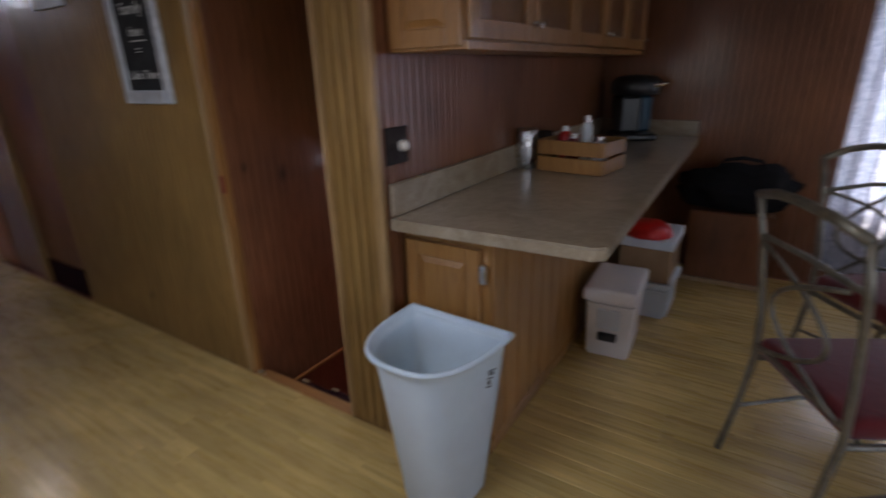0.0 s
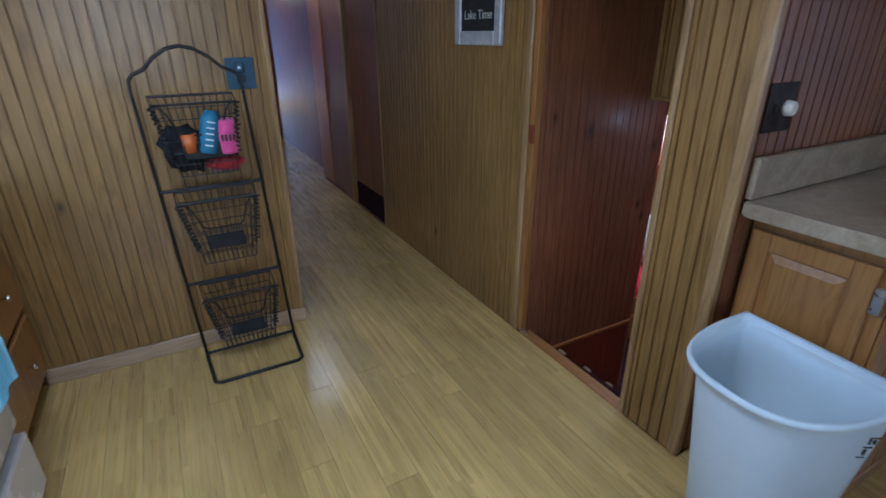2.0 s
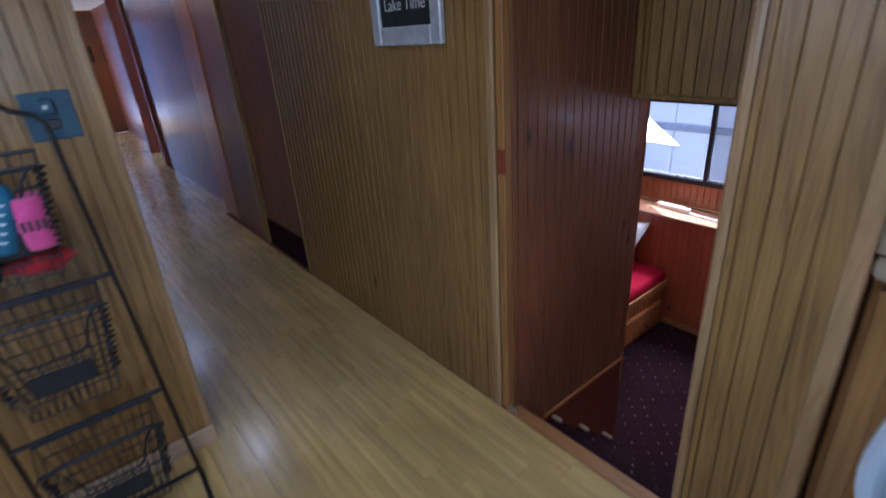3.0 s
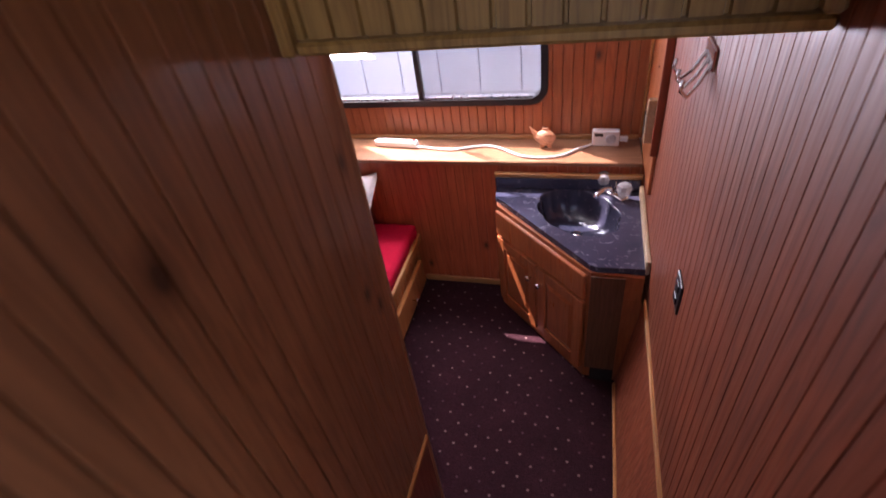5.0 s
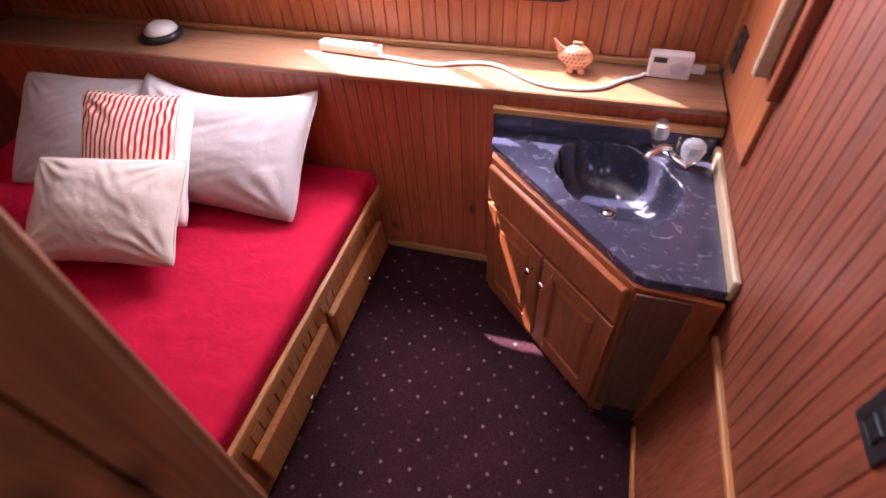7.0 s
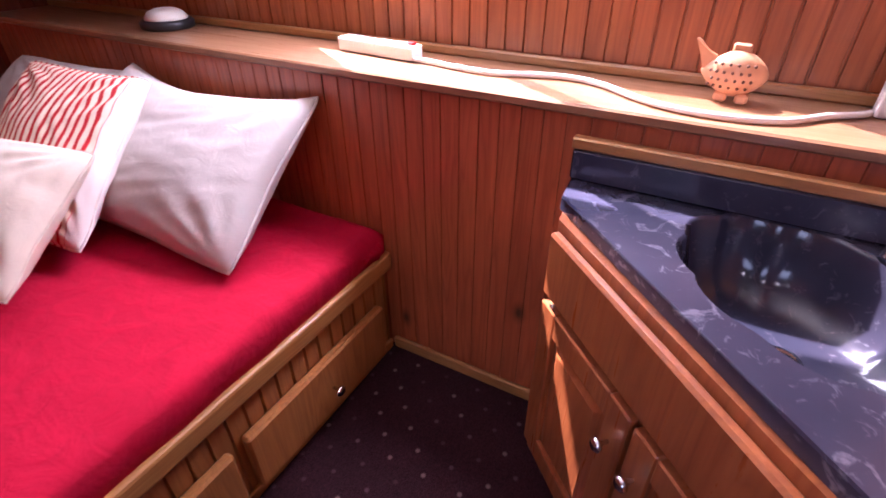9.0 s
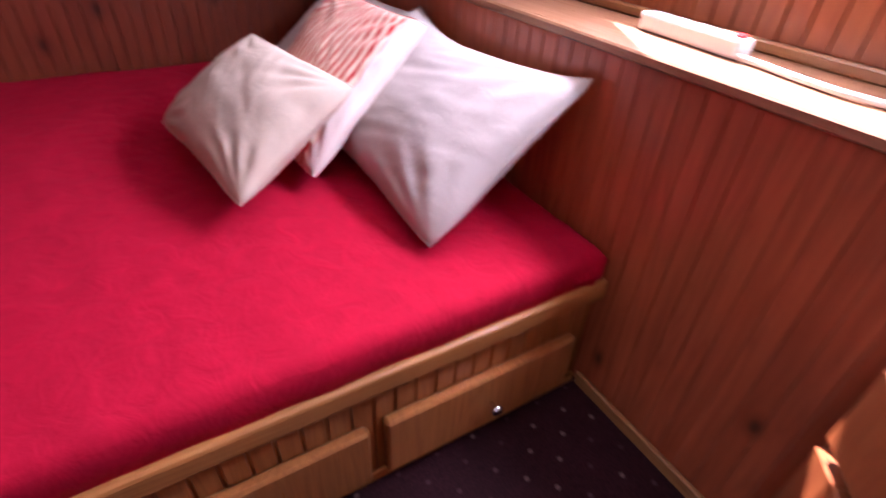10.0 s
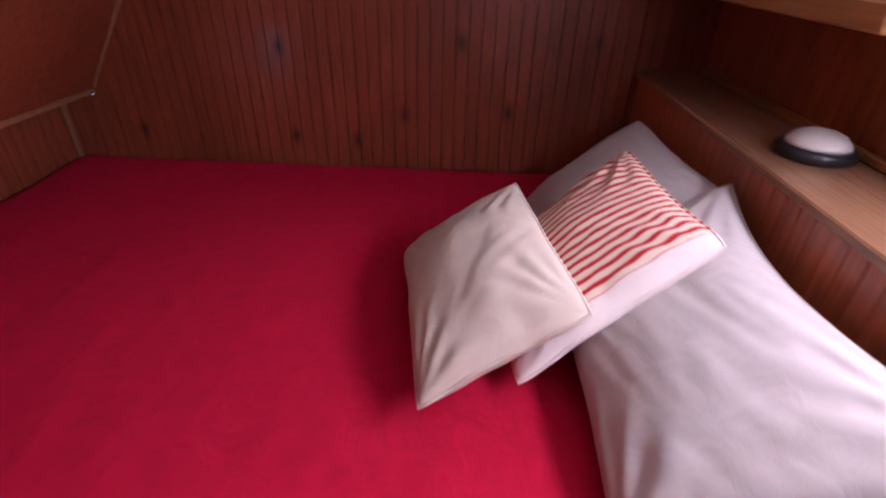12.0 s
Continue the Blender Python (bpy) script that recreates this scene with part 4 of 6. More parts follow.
def rack_stand():
    x, y0, y1 = -1.84, 0.551, 0.942
    t = thing("basket_rack", (x, 0, 0), "black wire floor rack with three hanging baskets", "rack")
    arch = [(0, y0, 0.03), (0, y0, 1.19), (0, y0 + 0.004, 1.225), (0, y0 + 0.02, 1.243), (0, y0 + 0.06, 1.26), (0, y0 + 0.1, 1.3), (0, y0 + 0.15, 1.33), (0, (y0 + y1) / 2, 1.34),
            (0, y1 - 0.15, 1.33), (0, y1 - 0.1, 1.3), (0, y1 - 0.06, 1.26), (0, y1 - 0.02, 1.243), (0, y1 - 0.004, 1.225), (0, y1, 1.19), (0, y1, 0.03)]
    part("frame", rod(arch, 0.0065), black_iron, t, smooth=True)
    part("foot", rod([(0, y0, 0.035), (0.02, y0, 0.014), (0.2, y0 + 0.01, 0.009), (0.215, y0 + 0.03, 0.009), (0.215, y1 - 0.03, 0.009), (0.2, y1 - 0.01, 0.009), (0.02, y1, 0.014), (0, y1, 0.035)], 0.008), black_iron, t, smooth=True)
    for z in (0.035, 0.385, 0.8):
        part("crossbar", rod([(0, y0, z), (0, y1, z)], 0.0075), black_iron, t)
    for z in (1.165, 0.795, 0.38):
        bk = rod([(0.012, y0 + 0.045, z), (0.012, y1 - 0.045, z), (0.13, y1 - 0.05, z - 0.02), (0.13, y0 + 0.05, z - 0.02)], 0.005, 6, closed=True)
        h, n = 0.27, 11

        def at(u, s, back):
            a = y0 + 0.05 + 0.045 * s
            c = y1 - 0.05 - 0.045 * s
            return ((0.012 + 0.01 * s) if back else (0.13 - 0.03 * s), a + (c - a) * u, z - (0 if back else 0.02) - h * s)
        for k in range(n + 1):
            u = k / n
            dip = 0.0 if u < 0.12 or u > 0.88 else 0.42
            rod([at(u, 0, True), at(u, 1, True), at(u, 1, False), at(u, dip, False)], 0.0021, 5, bk)
        for k in range(1, 7):
            s = k / 6
            if s >= 0.42:
                rod([at(0, s, True), at(1, s, True), at(1, s, False), at(0, s, False)], 0.0021, 5, bk, True)
            else:
                rod([at(0.12, s, False), at(0, s, False), at(0, s, True), at(1, s, True), at(1, s, False), at(0.88, s, False)], 0.0021, 5, bk)
        rod([at(0.0, 0.0, False), at(0.08, 0.02, False), at(0.14, 0.12, False), at(0.2, 0.38, False), at(0.26, 0.43, False), at(0.74, 0.43, False), at(0.8, 0.38, False), at(0.86, 0.12, False), at(0.92, 0.02, False), at(1, 0, False)], 0.004, 6, bk)
        basket = part("basket", bk, black_iron, t, "black wire basket with a dipped front")
        a, c = at(0.2, 0.62, False), at(0.8, 0.62, False)
        part("label_plate", box(a[0], a[0] + 0.006, a[1], c[1], z - 0.225, z - 0.165, 0.002), matte_black, basket)
        for u in (0.0, 1.0):
            coil = []
            for k in range(73):
                q = k / 72
                p = at(u, q * 0.75, False)
                r = 0.009 + 0.003 * math.sin(k * 1.7)
                coil.append((p[0] + r * math.cos(k * 1.05), p[1] + r * math.sin(k * 1.05), p[2]))
            part("twisted_wire", rod(coil, 0.004, 5), black_iron, basket)
    lean = Matrix(((1, 0, -0.03, 0), (0, 1, -0.045, 0), (0, 0, 1, 0), (0, 0, 0, 1)))
    for ob in t.children_recursive:
        ob.data.transform(lean)


def koozies():
    z = 0.945
    t = thing("drink_sleeve", (-1.775, 0.79, z + 0.005), "pink neoprene drink sleeve with dark lettering in the basket", "drink sleeve")
    part("sleeve", lathe([(0.036, 0), (0.038, 0.01), (0.038, 0.12), (0.034, 0.13), (0.034, 0.05)], 18), pink, t, smooth=True)
    for k in range(4):
        part("mark", box(0.037, 0.0395, -0.025 + 0.014 * k, -0.017 + 0.014 * k, 0.05, 0.075), black_plastic, t)
    t = thing("striped_sleeve", (-1.775, 0.712, z + 0.012), "blue foam drink sleeve with white stripes, leaning in the basket", "drink sleeve")
    bm = lathe([(0.034, 0), (0.038, 0.01), (0.036, 0.13), (0.022, 0.16)], 18)
    bm.transform(Euler((radians(-14), 0, 0)).to_matrix().to_4x4())
    part("sleeve", bm, blue_can, t, smooth=True)
    for k in range(5):
        bm = box(0.036, 0.0385, -0.016, 0.012, 0.03 + 0.022 * k, 0.035 + 0.022 * k)
        bm.transform(Euler((radians(-14), 0, 0)).to_matrix().to_4x4())
        part("stripe", bm, white_plastic, t)
    t = thing("orange_cup", (-1.77, 0.655, z + 0.02), "small orange cup in the wire basket", "cup")
    part("cup", lathe([(0.025, 0), (0.029, 0.07), (0.026, 0.07), (0.023, 0.01)], 16), orange, t, smooth=True)
    t = thing("black_bag", (-1.81, 0.64, z + 0.03), "crumpled black cloth bag in the wire basket", "bag")
    bm = bmesh.new()
    bmesh.ops.create_icosphere(bm, subdivisions=3, radius=0.11)
    for v in bm.verts:
        v.co *= 1 + 0.45 * noise.noise(v.co * 28)
        v.co = Vector((v.co.x * 0.36, v.co.y * 0.75, v.co.z * 0.75))
    part("cloth", bm, black_cloth, t, smooth=True)
    t = thing("red_pouch", (-1.8, 0.77, z - 0.04), "crumpled dark red pouch at the bottom of the basket", "pouch")
    bm = bmesh.new()
    bmesh.ops.create_icosphere(bm, subdivisions=3, radius=0.06)
    for v in bm.verts:
        v.co *= 1 + 0.4 * noise.noise(v.co * 30 + Vector((3, 1, 2)))
        v.co = Vector((v.co.x * 0.6, v.co.y * 1.2, v.co.z * 0.55))
    part("cloth", bm, red_cloth, t, smooth=True)


def hall_lights():
    for x in (-4.08, -6.1, -8.2):
        t = thing("ceiling_light", (x, 1.55, ZG), "round flush ceiling light with a glowing white dome", "lamp", "ceiling lights of the hall")
        part("rim", lathe([(0.105, -0.001), (0.11, -0.02), (0.098, -0.024)], 32), bronze, t, smooth=True)
        part("dome", lathe([(0.097, -0.022), (0.09, -0.045), (0.06, -0.062), (0.02, -0.068)], 32), lit_dome, t, "glowing white dome", True)


def outlet(name, at, turn, mat, label, plug=False, w=0.057, h=0.062):
    t = thing(name, at, label, "outlet", turn=turn)
    part("plate", box(-w, w, -0.006, 0.001, -h, h, 0.002), mat, t)
    for z in (-0.021, 0.021):
        r = part("receptacle", box(-0.017, 0.017, -0.009, -0.005, z - 0.014, z + 0.014, 0.003), black_plastic, t)
    if plug:
        p = part("plug", box(-0.02, 0.012, -0.035, -0.008, 0.008, 0.046, 0.004), plate_blue, t, "plugged-in dark adapter")
        part("indicator", box(-0.012, -0.002, -0.0375, -0.034, 0.02, 0.03), white_plastic, p)
    return t


def dimmer():
    t = thing("dimmer_switch", (XP, 2.036, 1.188), "dark bronze switch plate with a round ivory dimmer knob", "switch")
    part("plate", box(0.0005, 0.008, -0.062, 0.062, -0.064, 0.064, 0.002), plate_brown, t)
    kb = lathe([(0.02, 0), (0.021, 0.004), (0.019, 0.02), (0.015, 0.024)], 18)
    kb.transform(Matrix.Translation((0.008, 0.022, -0.002)) @ Euler((0, math.pi / 2, 0)).to_matrix().to_4x4())
    part("knob", kb, lamp_dome, t, "round ivory knob", True)
    part("toggle", box(0.008, 0.016, -0.034, -0.024, -0.012, 0.012, 0.002), plate_brown, t)


def words(name, text, size, at, turn, mat, parent):
    cu = bpy.data.curves.new(name, "FONT")
    cu.body, cu.size, cu.align_x, cu.extrude = text, size, "CENTER", 0.0006
    tmp = bpy.data.objects.new(name, cu)
    scene.collection.objects.link(tmp)
    me = bpy.data.meshes.new_from_object(tmp.evaluated_get(bpy.context.evaluated_depsgraph_get()))
    bpy.data.objects.remove(tmp)
    me.materials.append(mat)
    me.transform(Matrix.Translation(at) @ Euler(turn).to_matrix().to_4x4())
    ob = new(name, me)
    ob.parent = parent
    return ob


def chalk_sign():
    t = thing("chalk_sign", (-1.755, YD - 0.001, 1.325), "small chalkboard sign in a silver-grey frame on the wall", "sign")
    w, h, f = 0.195, 0.52, 0.052
    bm = bmesh.new()
    for x0, x1, z0, z1 in ((-w, -w + f, 0, h), (w - f, w, 0, h), (-w + f, w - f, 0, 0.06), (-w + f, w - f, h - 0.06, h)):
        box(x0, x1, -0.022, 0, z0, z1, 0.005, bm)
    part("sign_frame", bm, sign_grey, t)
    part("board", box(-w + f, w - f, -0.012, -0.002, 0.06, h - 0.06), chalk_black, t)
    for text, z, s in (("Family", 0.38, 0.07), ("time", 0.29, 0.06), ("=", 0.21, 0.06), ("Lake Time", 0.11, 0.055)):
        words("lettering", text, s, (0, -0.0135, z), (radians(90), 0, 0), chalk, t)
    part("underline", box(-0.05, 0.07, -0.0142, -0.0125, 0.268, 0.273), chalk, t)
    t = thing("white_sign", (-2.53, YD - 0.001, 1.79), "white wall plate beside the chalkboard sign", "sign")
    part("board", box(-0.17, 0.17, -0.012, -0.0005, 0, 0.2, 0.003), white_plastic, t)


def cooler():
    t = thing("cooler_box", (0.14, 3.12, 0.0), "small white plastic cooler with a hinged lid on the floor", "cooler", turn=4)
    bm = prism([(-0.105, -0.16), (0.105, -0.16), (0.105, 0.16), (-0.105, 0.16)], 0.002, 0.28, 0.012)
    for v in bm.verts:
        s = 0.9 + 0.1 * v.co.z / 0.28
        v.co.x *= s
        v.co.y *= s
    part("body", bm, cooler_white, t)
    part("lid", box(-0.118, 0.118, -0.175, 0.175, 0.282, 0.345, 0.016, None, 3), cooler_white, t, "white lid with rounded edges")
    part("latch", box(-0.04, 0.04, -0.18, -0.155, 0.1, 0.135, 0.004), black_plastic, t, "black front latch")
    t.scale = (1.12, 1.12, 1.14)
    part("recess", box(-0.05, 0.05, -0.164, -0.15, 0.15, 0.25, 0.006), white_plastic, t)


def floor_clutter():
    t = thing("storage_tub", (0.2, 3.68, 0.0), "clear white plastic storage tub with a lid", "tub")
    bm = prism([(-0.14, -0.17), (0.14, -0.17), (0.14, 0.17), (-0.14, 0.17)], 0.002, 0.2, 0.02)
    part("body", bm, white_plastic, t)
    part("rim", box(-0.16, 0.16, -0.19, 0.19, 0.201, 0.23, 0.01), white_plastic, t)
    t = thing("carton", (0.19, 3.7, 0.232), "open cardboard carton with white rim on the tub", "carton")
    part("body", box(-0.14, 0.14, -0.18, 0.18, 0, 0.2, 0.004), cardboard, t)
    part("rim", box(-0.15, 0.15, -0.19, 0.19, 0.201, 0.26, 0.008), white_plastic, t)
    t = thing("red_bowl", (0.18, 3.62, 0.493), "upturned red plastic bowl on the carton", "bowl")
    part("bowl", lathe([(0.13, 0), (0.135, 0.006), (0.12, 0.04), (0.085, 0.07), (0.05, 0.078)], 28), red_plastic, t, smooth=True)
    t = thing("storage_chest", (0.56, 4.41, 0.0), "brown storage chest against the dinette wall", "chest")
    part("body", box(-0.24, 0.24, -0.17, 0.17, 0.03, 0.5, 0.01), oak_brown, t)
    part("plinth", box(-0.25, 0.25, -0.18, 0.18, 0.002, 0.03, 0.004), base_oak, t)
    t = thing("black_duffel", (0.58, 4.41, 0.502), "crumpled black duffel bag lying on the chest", "bag")
    bm = bmesh.new()
    bmesh.ops.create_icosphere(bm, subdivisions=4, radius=0.2)
    for v in bm.verts:
        n = noise.noise(v.co * 9) * 0.3 + noise.noise(v.co * 22) * 0.12
        v.co = Vector((v.co.x * 1.75, v.co.y * 0.8, max(v.co.z * 0.85, -0.12))) * (1 + n)
        v.co.z = max(v.co.z + 0.13, 0.001)
    part("bag", bm, black_cloth, t, smooth=True)
    part("handle", rod([(-0.15, -0.05, 0.26), (-0.1, -0.08, 0.33), (0.0, -0.09, 0.35), (0.1, -0.08, 0.33), (0.15, -0.05, 0.26)], 0.012), black_cloth, t, smooth=True)


def counter_clutter():
    t = thing("wooden_crate", (-0.09, 3.1, 0.941), "small slatted wooden crate with jars on the counter", "crate", turn=-8)
    for s in (-1, 1):
        for k in range(2):
            part("slat", box(-0.17, 0.17, s * 0.13 - 0.006, s * 0.13 + 0.006, 0.008 + 0.08 * k, 0.076 + 0.08 * k, 0.002), cab_oak, t)
            part("slat", box(s * 0.17 - 0.006, s * 0.17 + 0.006, -0.123, 0.123, 0.008 + 0.08 * k, 0.076 + 0.08 * k, 0.002), cab_oak, t)
    part("base", box(-0.16, 0.16, -0.12, 0.12, 0.001, 0.007), cab_oak, t)
    for x, y, r, h, m, lab in ((-0.1, 0.02, 0.035, 0.16, red_plastic, "red jar in the crate"), (0.0, 0.05, 0.03, 0.2, white_plastic, "white bottle in the crate"), (0.1, -0.02, 0.04, 0.13, appliance, "white canister in the crate"), (-0.02, -0.05, 0.035, 0.14, maroon, "dark red jar in the crate")):
        a, h = radians(-8), h * 1.25
        j = thing("jar", (-0.09 + x * math.cos(a) - y * math.sin(a), 3.1 + x * math.sin(a) + y * math.cos(a), 0.949), lab, "jar")
        part("body", lathe([(r * 0.95, 0), (r, 0.01), (r, h * 0.75), (r * 0.55, h * 0.88)], 16), m, j, smooth=True)
        part("lid", lathe([(r * 0.6, h * 0.88), (r * 0.6, h), (r * 0.5, h * 1.01)], 16), steel, j)
    t = thing("steel_canister", (-0.36, 3.05, 0.941), "tall brushed steel canister on the counter", "canister")
    part("body", lathe([(0.048, 0), (0.05, 0.005), (0.05, 0.19), (0.045, 0.2)], 24), steel, t, smooth=True)
    t = thing("dark_canister", (-0.33, 3.2, 0.941), "dark brown canister beside the steel one", "canister")
    part("body", lathe([(0.05, 0), (0.052, 0.005), (0.052, 0.16), (0.045, 0.17)], 24), plate_brown, t, smooth=True)
    t = thing("coffee_maker", (-0.13, 4.36, 0.941), "black coffee maker with a blue-grey water tank", "coffee maker", turn=25)
    t.scale = (1.1, 1.1, 1.14)
    part("base", box(-0.12, 0.12, -0.14, 0.14, 0, 0.04, 0.012), black_plastic, t)
    part("column", box(-0.11, 0.02, -0.12, 0.13, 0.041, 0.26, 0.02), black_plastic, t)
    part("tank", box(0.022, 0.11, 0.0, 0.13, 0.041, 0.25, 0.015), plate_blue, t, "blue-grey water tank")
    bm = lathe([(0.135, 0.26), (0.145, 0.27), (0.145, 0.33), (0.12, 0.36), (0.06, 0.37)], 28)
    part("head", bm, black_plastic, t, smooth=True)
    part("handle", rod([(0.08, -0.12, 0.31), (0.15, -0.1, 0.32), (0.17, 0.0, 0.32)], 0.01), chrome, t)


def dining_chair(at, turn):
    t = thing("dining_chair", at, "bronze metal dining chair with lattice back and maroon seat", "chair", "chairs round the dinette", turn=turn)
    w = 0.23
    for s in (-1, 1):
        part("back_leg", rod([(s * w, -0.07, 0.0), (s * w, -0.03, 0.2), (s * w, 0, 0.42), (s * w, -0.01, 0.6), (s * (w + 0.01), -0.045, 0.85), (s * (w + 0.015), -0.08, 1.02)], 0.0125), bronze, t, smooth=True)
        part("front_leg", rod([(s * w, 0.45, 0.0), (s * w, 0.42, 0.2), (s * w, 0.41, 0.41)], 0.0125), bronze, t, smooth=True)
        part("stretcher", rod([(s * w, -0.03, 0.2), (s * w, 0.2, 0.24), (s * w, 0.42, 0.2)], 0.008), bronze, t)
        part("seat_rail", rod([(s * w, 0, 0.41), (s * w, 0.41, 0.41)], 0.011), bronze, t)
        arc = []
        for k in range(13):
            q = k / 12
            arc.append((s * (0.2 - 0.34 * math.sin(math.pi * q) ** 0.9), -0.012 - 0.055 * q, 0.47 + 0.4 * q))
        part("lattice_arc", rod(arc, 0.0085), bronze, t, smooth=True)
    part("top_rail", rod([(-w - 0.015, -0.08, 1.02), (-0.12, -0.1, 1.05), (0, -0.106, 1.058), (0.12, -0.1, 1.05), (w + 0.015, -0.08, 1.02)], 0.016), bronze, t, smooth=True)
    part("mid_rail", rod([(-w - 0.01, -0.05, 0.88), (0, -0.062, 0.895), (w + 0.01, -0.05, 0.88)], 0.01), bronze, t)
    part("low_rail", rod([(-w, -0.005, 0.47), (w, -0.005, 0.47)], 0.009), bronze, t)
    bm = box(-0.235, 0.235, -0.0, 0.46, 0.425, 0.5, 0.03, None, 4)
    for v in bm.verts:
        v.co.z += 0.012 * math.cos(v.co.x * 6) * math.cos((v.co.y - 0.23) * 6) if v.co.z > 0.46 else 0
    part("seat", bm, maroon, t, "thick maroon cushion seat", True)
    return t


def dinette():
    dining_chair((0.88, 2.36, 0.0), -61)
    dining_chair((1.15, 3.46, 0.0), 217)
    t = thing("dining_table", (1.85, 2.75, 0.0), "glass-topped round dining table on a metal base", "table")
    bm = lathe([(0.47, 0.735), (0.475, 0.74), (0.475, 0.747), (0.47, 0.75)], 48)
    part("tabletop", bm, clear, t)
    part("pedestal", lathe([(0.25, 0.0), (0.25, 0.015), (0.05, 0.03), (0.035, 0.36), (0.06, 0.7), (0.2, 0.733)], 24), bronze, t, smooth=True)
    t = thing("curtain", (1.08, 4.52, 0.12), "long white curtain with grey floral print at the dinette window", "curtain")
    bm = bmesh.new()
    cols, top = 90, 1.82
    rows = [[bm.verts.new((1.7 * i / cols, 0.03 * math.sin(i * 1.15 + 0.2 * j) * (0.5 + 0.5 * j / 8), top * (1 - j / 8))) for i in range(cols + 1)] for j in range(9)]
    for a, c in zip(rows, rows[1:]):
        for i in range(cols):
            bm.faces.new((a[i], a[i + 1], c[i + 1], c[i]))
    bmesh.ops.solidify(bm, geom=bm.faces[:], thickness=0.002)
    part("drape", bm, floral, t, smooth=True)
    part("rod", rod([(-0.1, 0, top + 0.02), (1.8, 0, top + 0.02)], 0.012), bronze, t)


def stove_side():
    t = thing("drawer_cabinet", (XE, -0.06, 0.0), "oak drawer cabinet with three drawers beside the stove", "cabinet")
    part("body", box(0.016, 0.668, -0.6, 0.0, 0.09, 0.87, 0.003), cab_oak, t)
    part("toe_kick", box(0.016, 0.668, -0.6, -0.06, 0.002, 0.088), oak_dark, t)
    for z, h in ((0.69, 0.16), (0.4, 0.26), (0.11, 0.26)):
        d = part("drawer_front", box(0.04, 0.645, 0.001, 0.021, z, z + h, 0.006), cab_oak, t)
        kb = lathe([(0.005, 0), (0.005, 0.012), (0.014, 0.02), (0.009, 0.029)], 12)
        kb.transform(Matrix.Translation((0.25, 0.021, z + h / 2)) @ Euler((-math.pi / 2, 0, 0)).to_matrix().to_4x4())
        part("knob", kb, chrome, d, "bright metal knob", True)
    t = thing("side_counter", (XE, -0.06, 0.871), "tan laminate counter beside the stove", "counter")
    part("countertop", box(0.002, 0.67, -0.62, 0.025, 0.0, 0.042, 0.006), laminate, t)
    part("side_splash", box(0.002, 0.02, -0.62, 0.02, 0.043, 0.15, 0.004), laminate, t)
    t = thing("stove", (-1.305, -0.02, 0.0), "white enamel kitchen stove with oven door and drawer", "stove")
    part("body", box(0.0, 0.76, -0.62, 0.0, 0.05, 0.9, 0.006), appliance, t)
    part("cooktop", box(-0.004, 0.764, -0.62, 0.03, 0.901, 0.925, 0.008), appliance, t)
    d = part("oven_door", box(0.005, 0.755, 0.001, 0.04, 0.3, 0.82, 0.012, None, 2), appliance, t)
    part("oven_glass", box(0.14, 0.62, 0.04, 0.043, 0.42, 0.66, 0.001), black_plastic, d)
    part("handle", rod([(0.05, 0.04, 0.765), (0.05, 0.085, 0.775), (0.08, 0.098, 0.778), (0.68, 0.098, 0.778), (0.71, 0.085, 0.775), (0.71, 0.04, 0.765)], 0.016), appliance, d, "white bar handle", True)
    part("drawer", box(0.005, 0.755, 0.001, 0.05, 0.06, 0.27, 0.01, None, 2), appliance, t)
    # Black bar stands for the shade in the slot above the drawer.
    part("gap_shade_strip", box(0.01, 0.75, 0.001, 0.02, 0.272, 0.298), black_plastic, t)
    t = thing("tea_towel", (-1.15, 0.058, 0.0), "aqua checked tea towel hanging over the oven handle", "towel")
    bm = bmesh.new()
    prof = [(-0.012, 0.52), (-0.012, 0.7), (-0.008, 0.785), (0.0, 0.798), (0.012, 0.8), (0.032, 0.797), (0.042, 0.785), (0.045, 0.71), (0.049, 0.63), (0.05, 0.54)]
    rows = []
    for j, (y, z) in enumerate(prof):
        rows.append([bm.verts.new((0.5 * i / 30, y + 0.006 * math.sin(i * 0.7 + j * 0.3) * (1 if j > 6 else 0.2), z + (0.012 * math.sin(i * 0.25) if j == 9 else 0))) for i in range(31)])
    for a, c in zip(rows, rows[1:]):
        for i in range(30):
            bm.faces.new((a[i], a[i + 1], c[i + 1], c[i]))
    bmesh.ops.solidify(bm, geom=bm.faces[:], thickness=0.003)
    part("cloth", bm, gingham, t, smooth=True)


counter_top()
base_cabinet()
wall_cabinet()
waste_bin()
rack_stand()
koozies()
outlet("wall_outlet", (XE + 0.0, 0.905, 1.228), 90, plate_blue, "dark blue outlet plate with an adapter plugged in", True)
dimmer()
hall_lights()
chalk_sign()
cooler()
floor_clutter()
counter_clutter()
dinette()
stove_side()


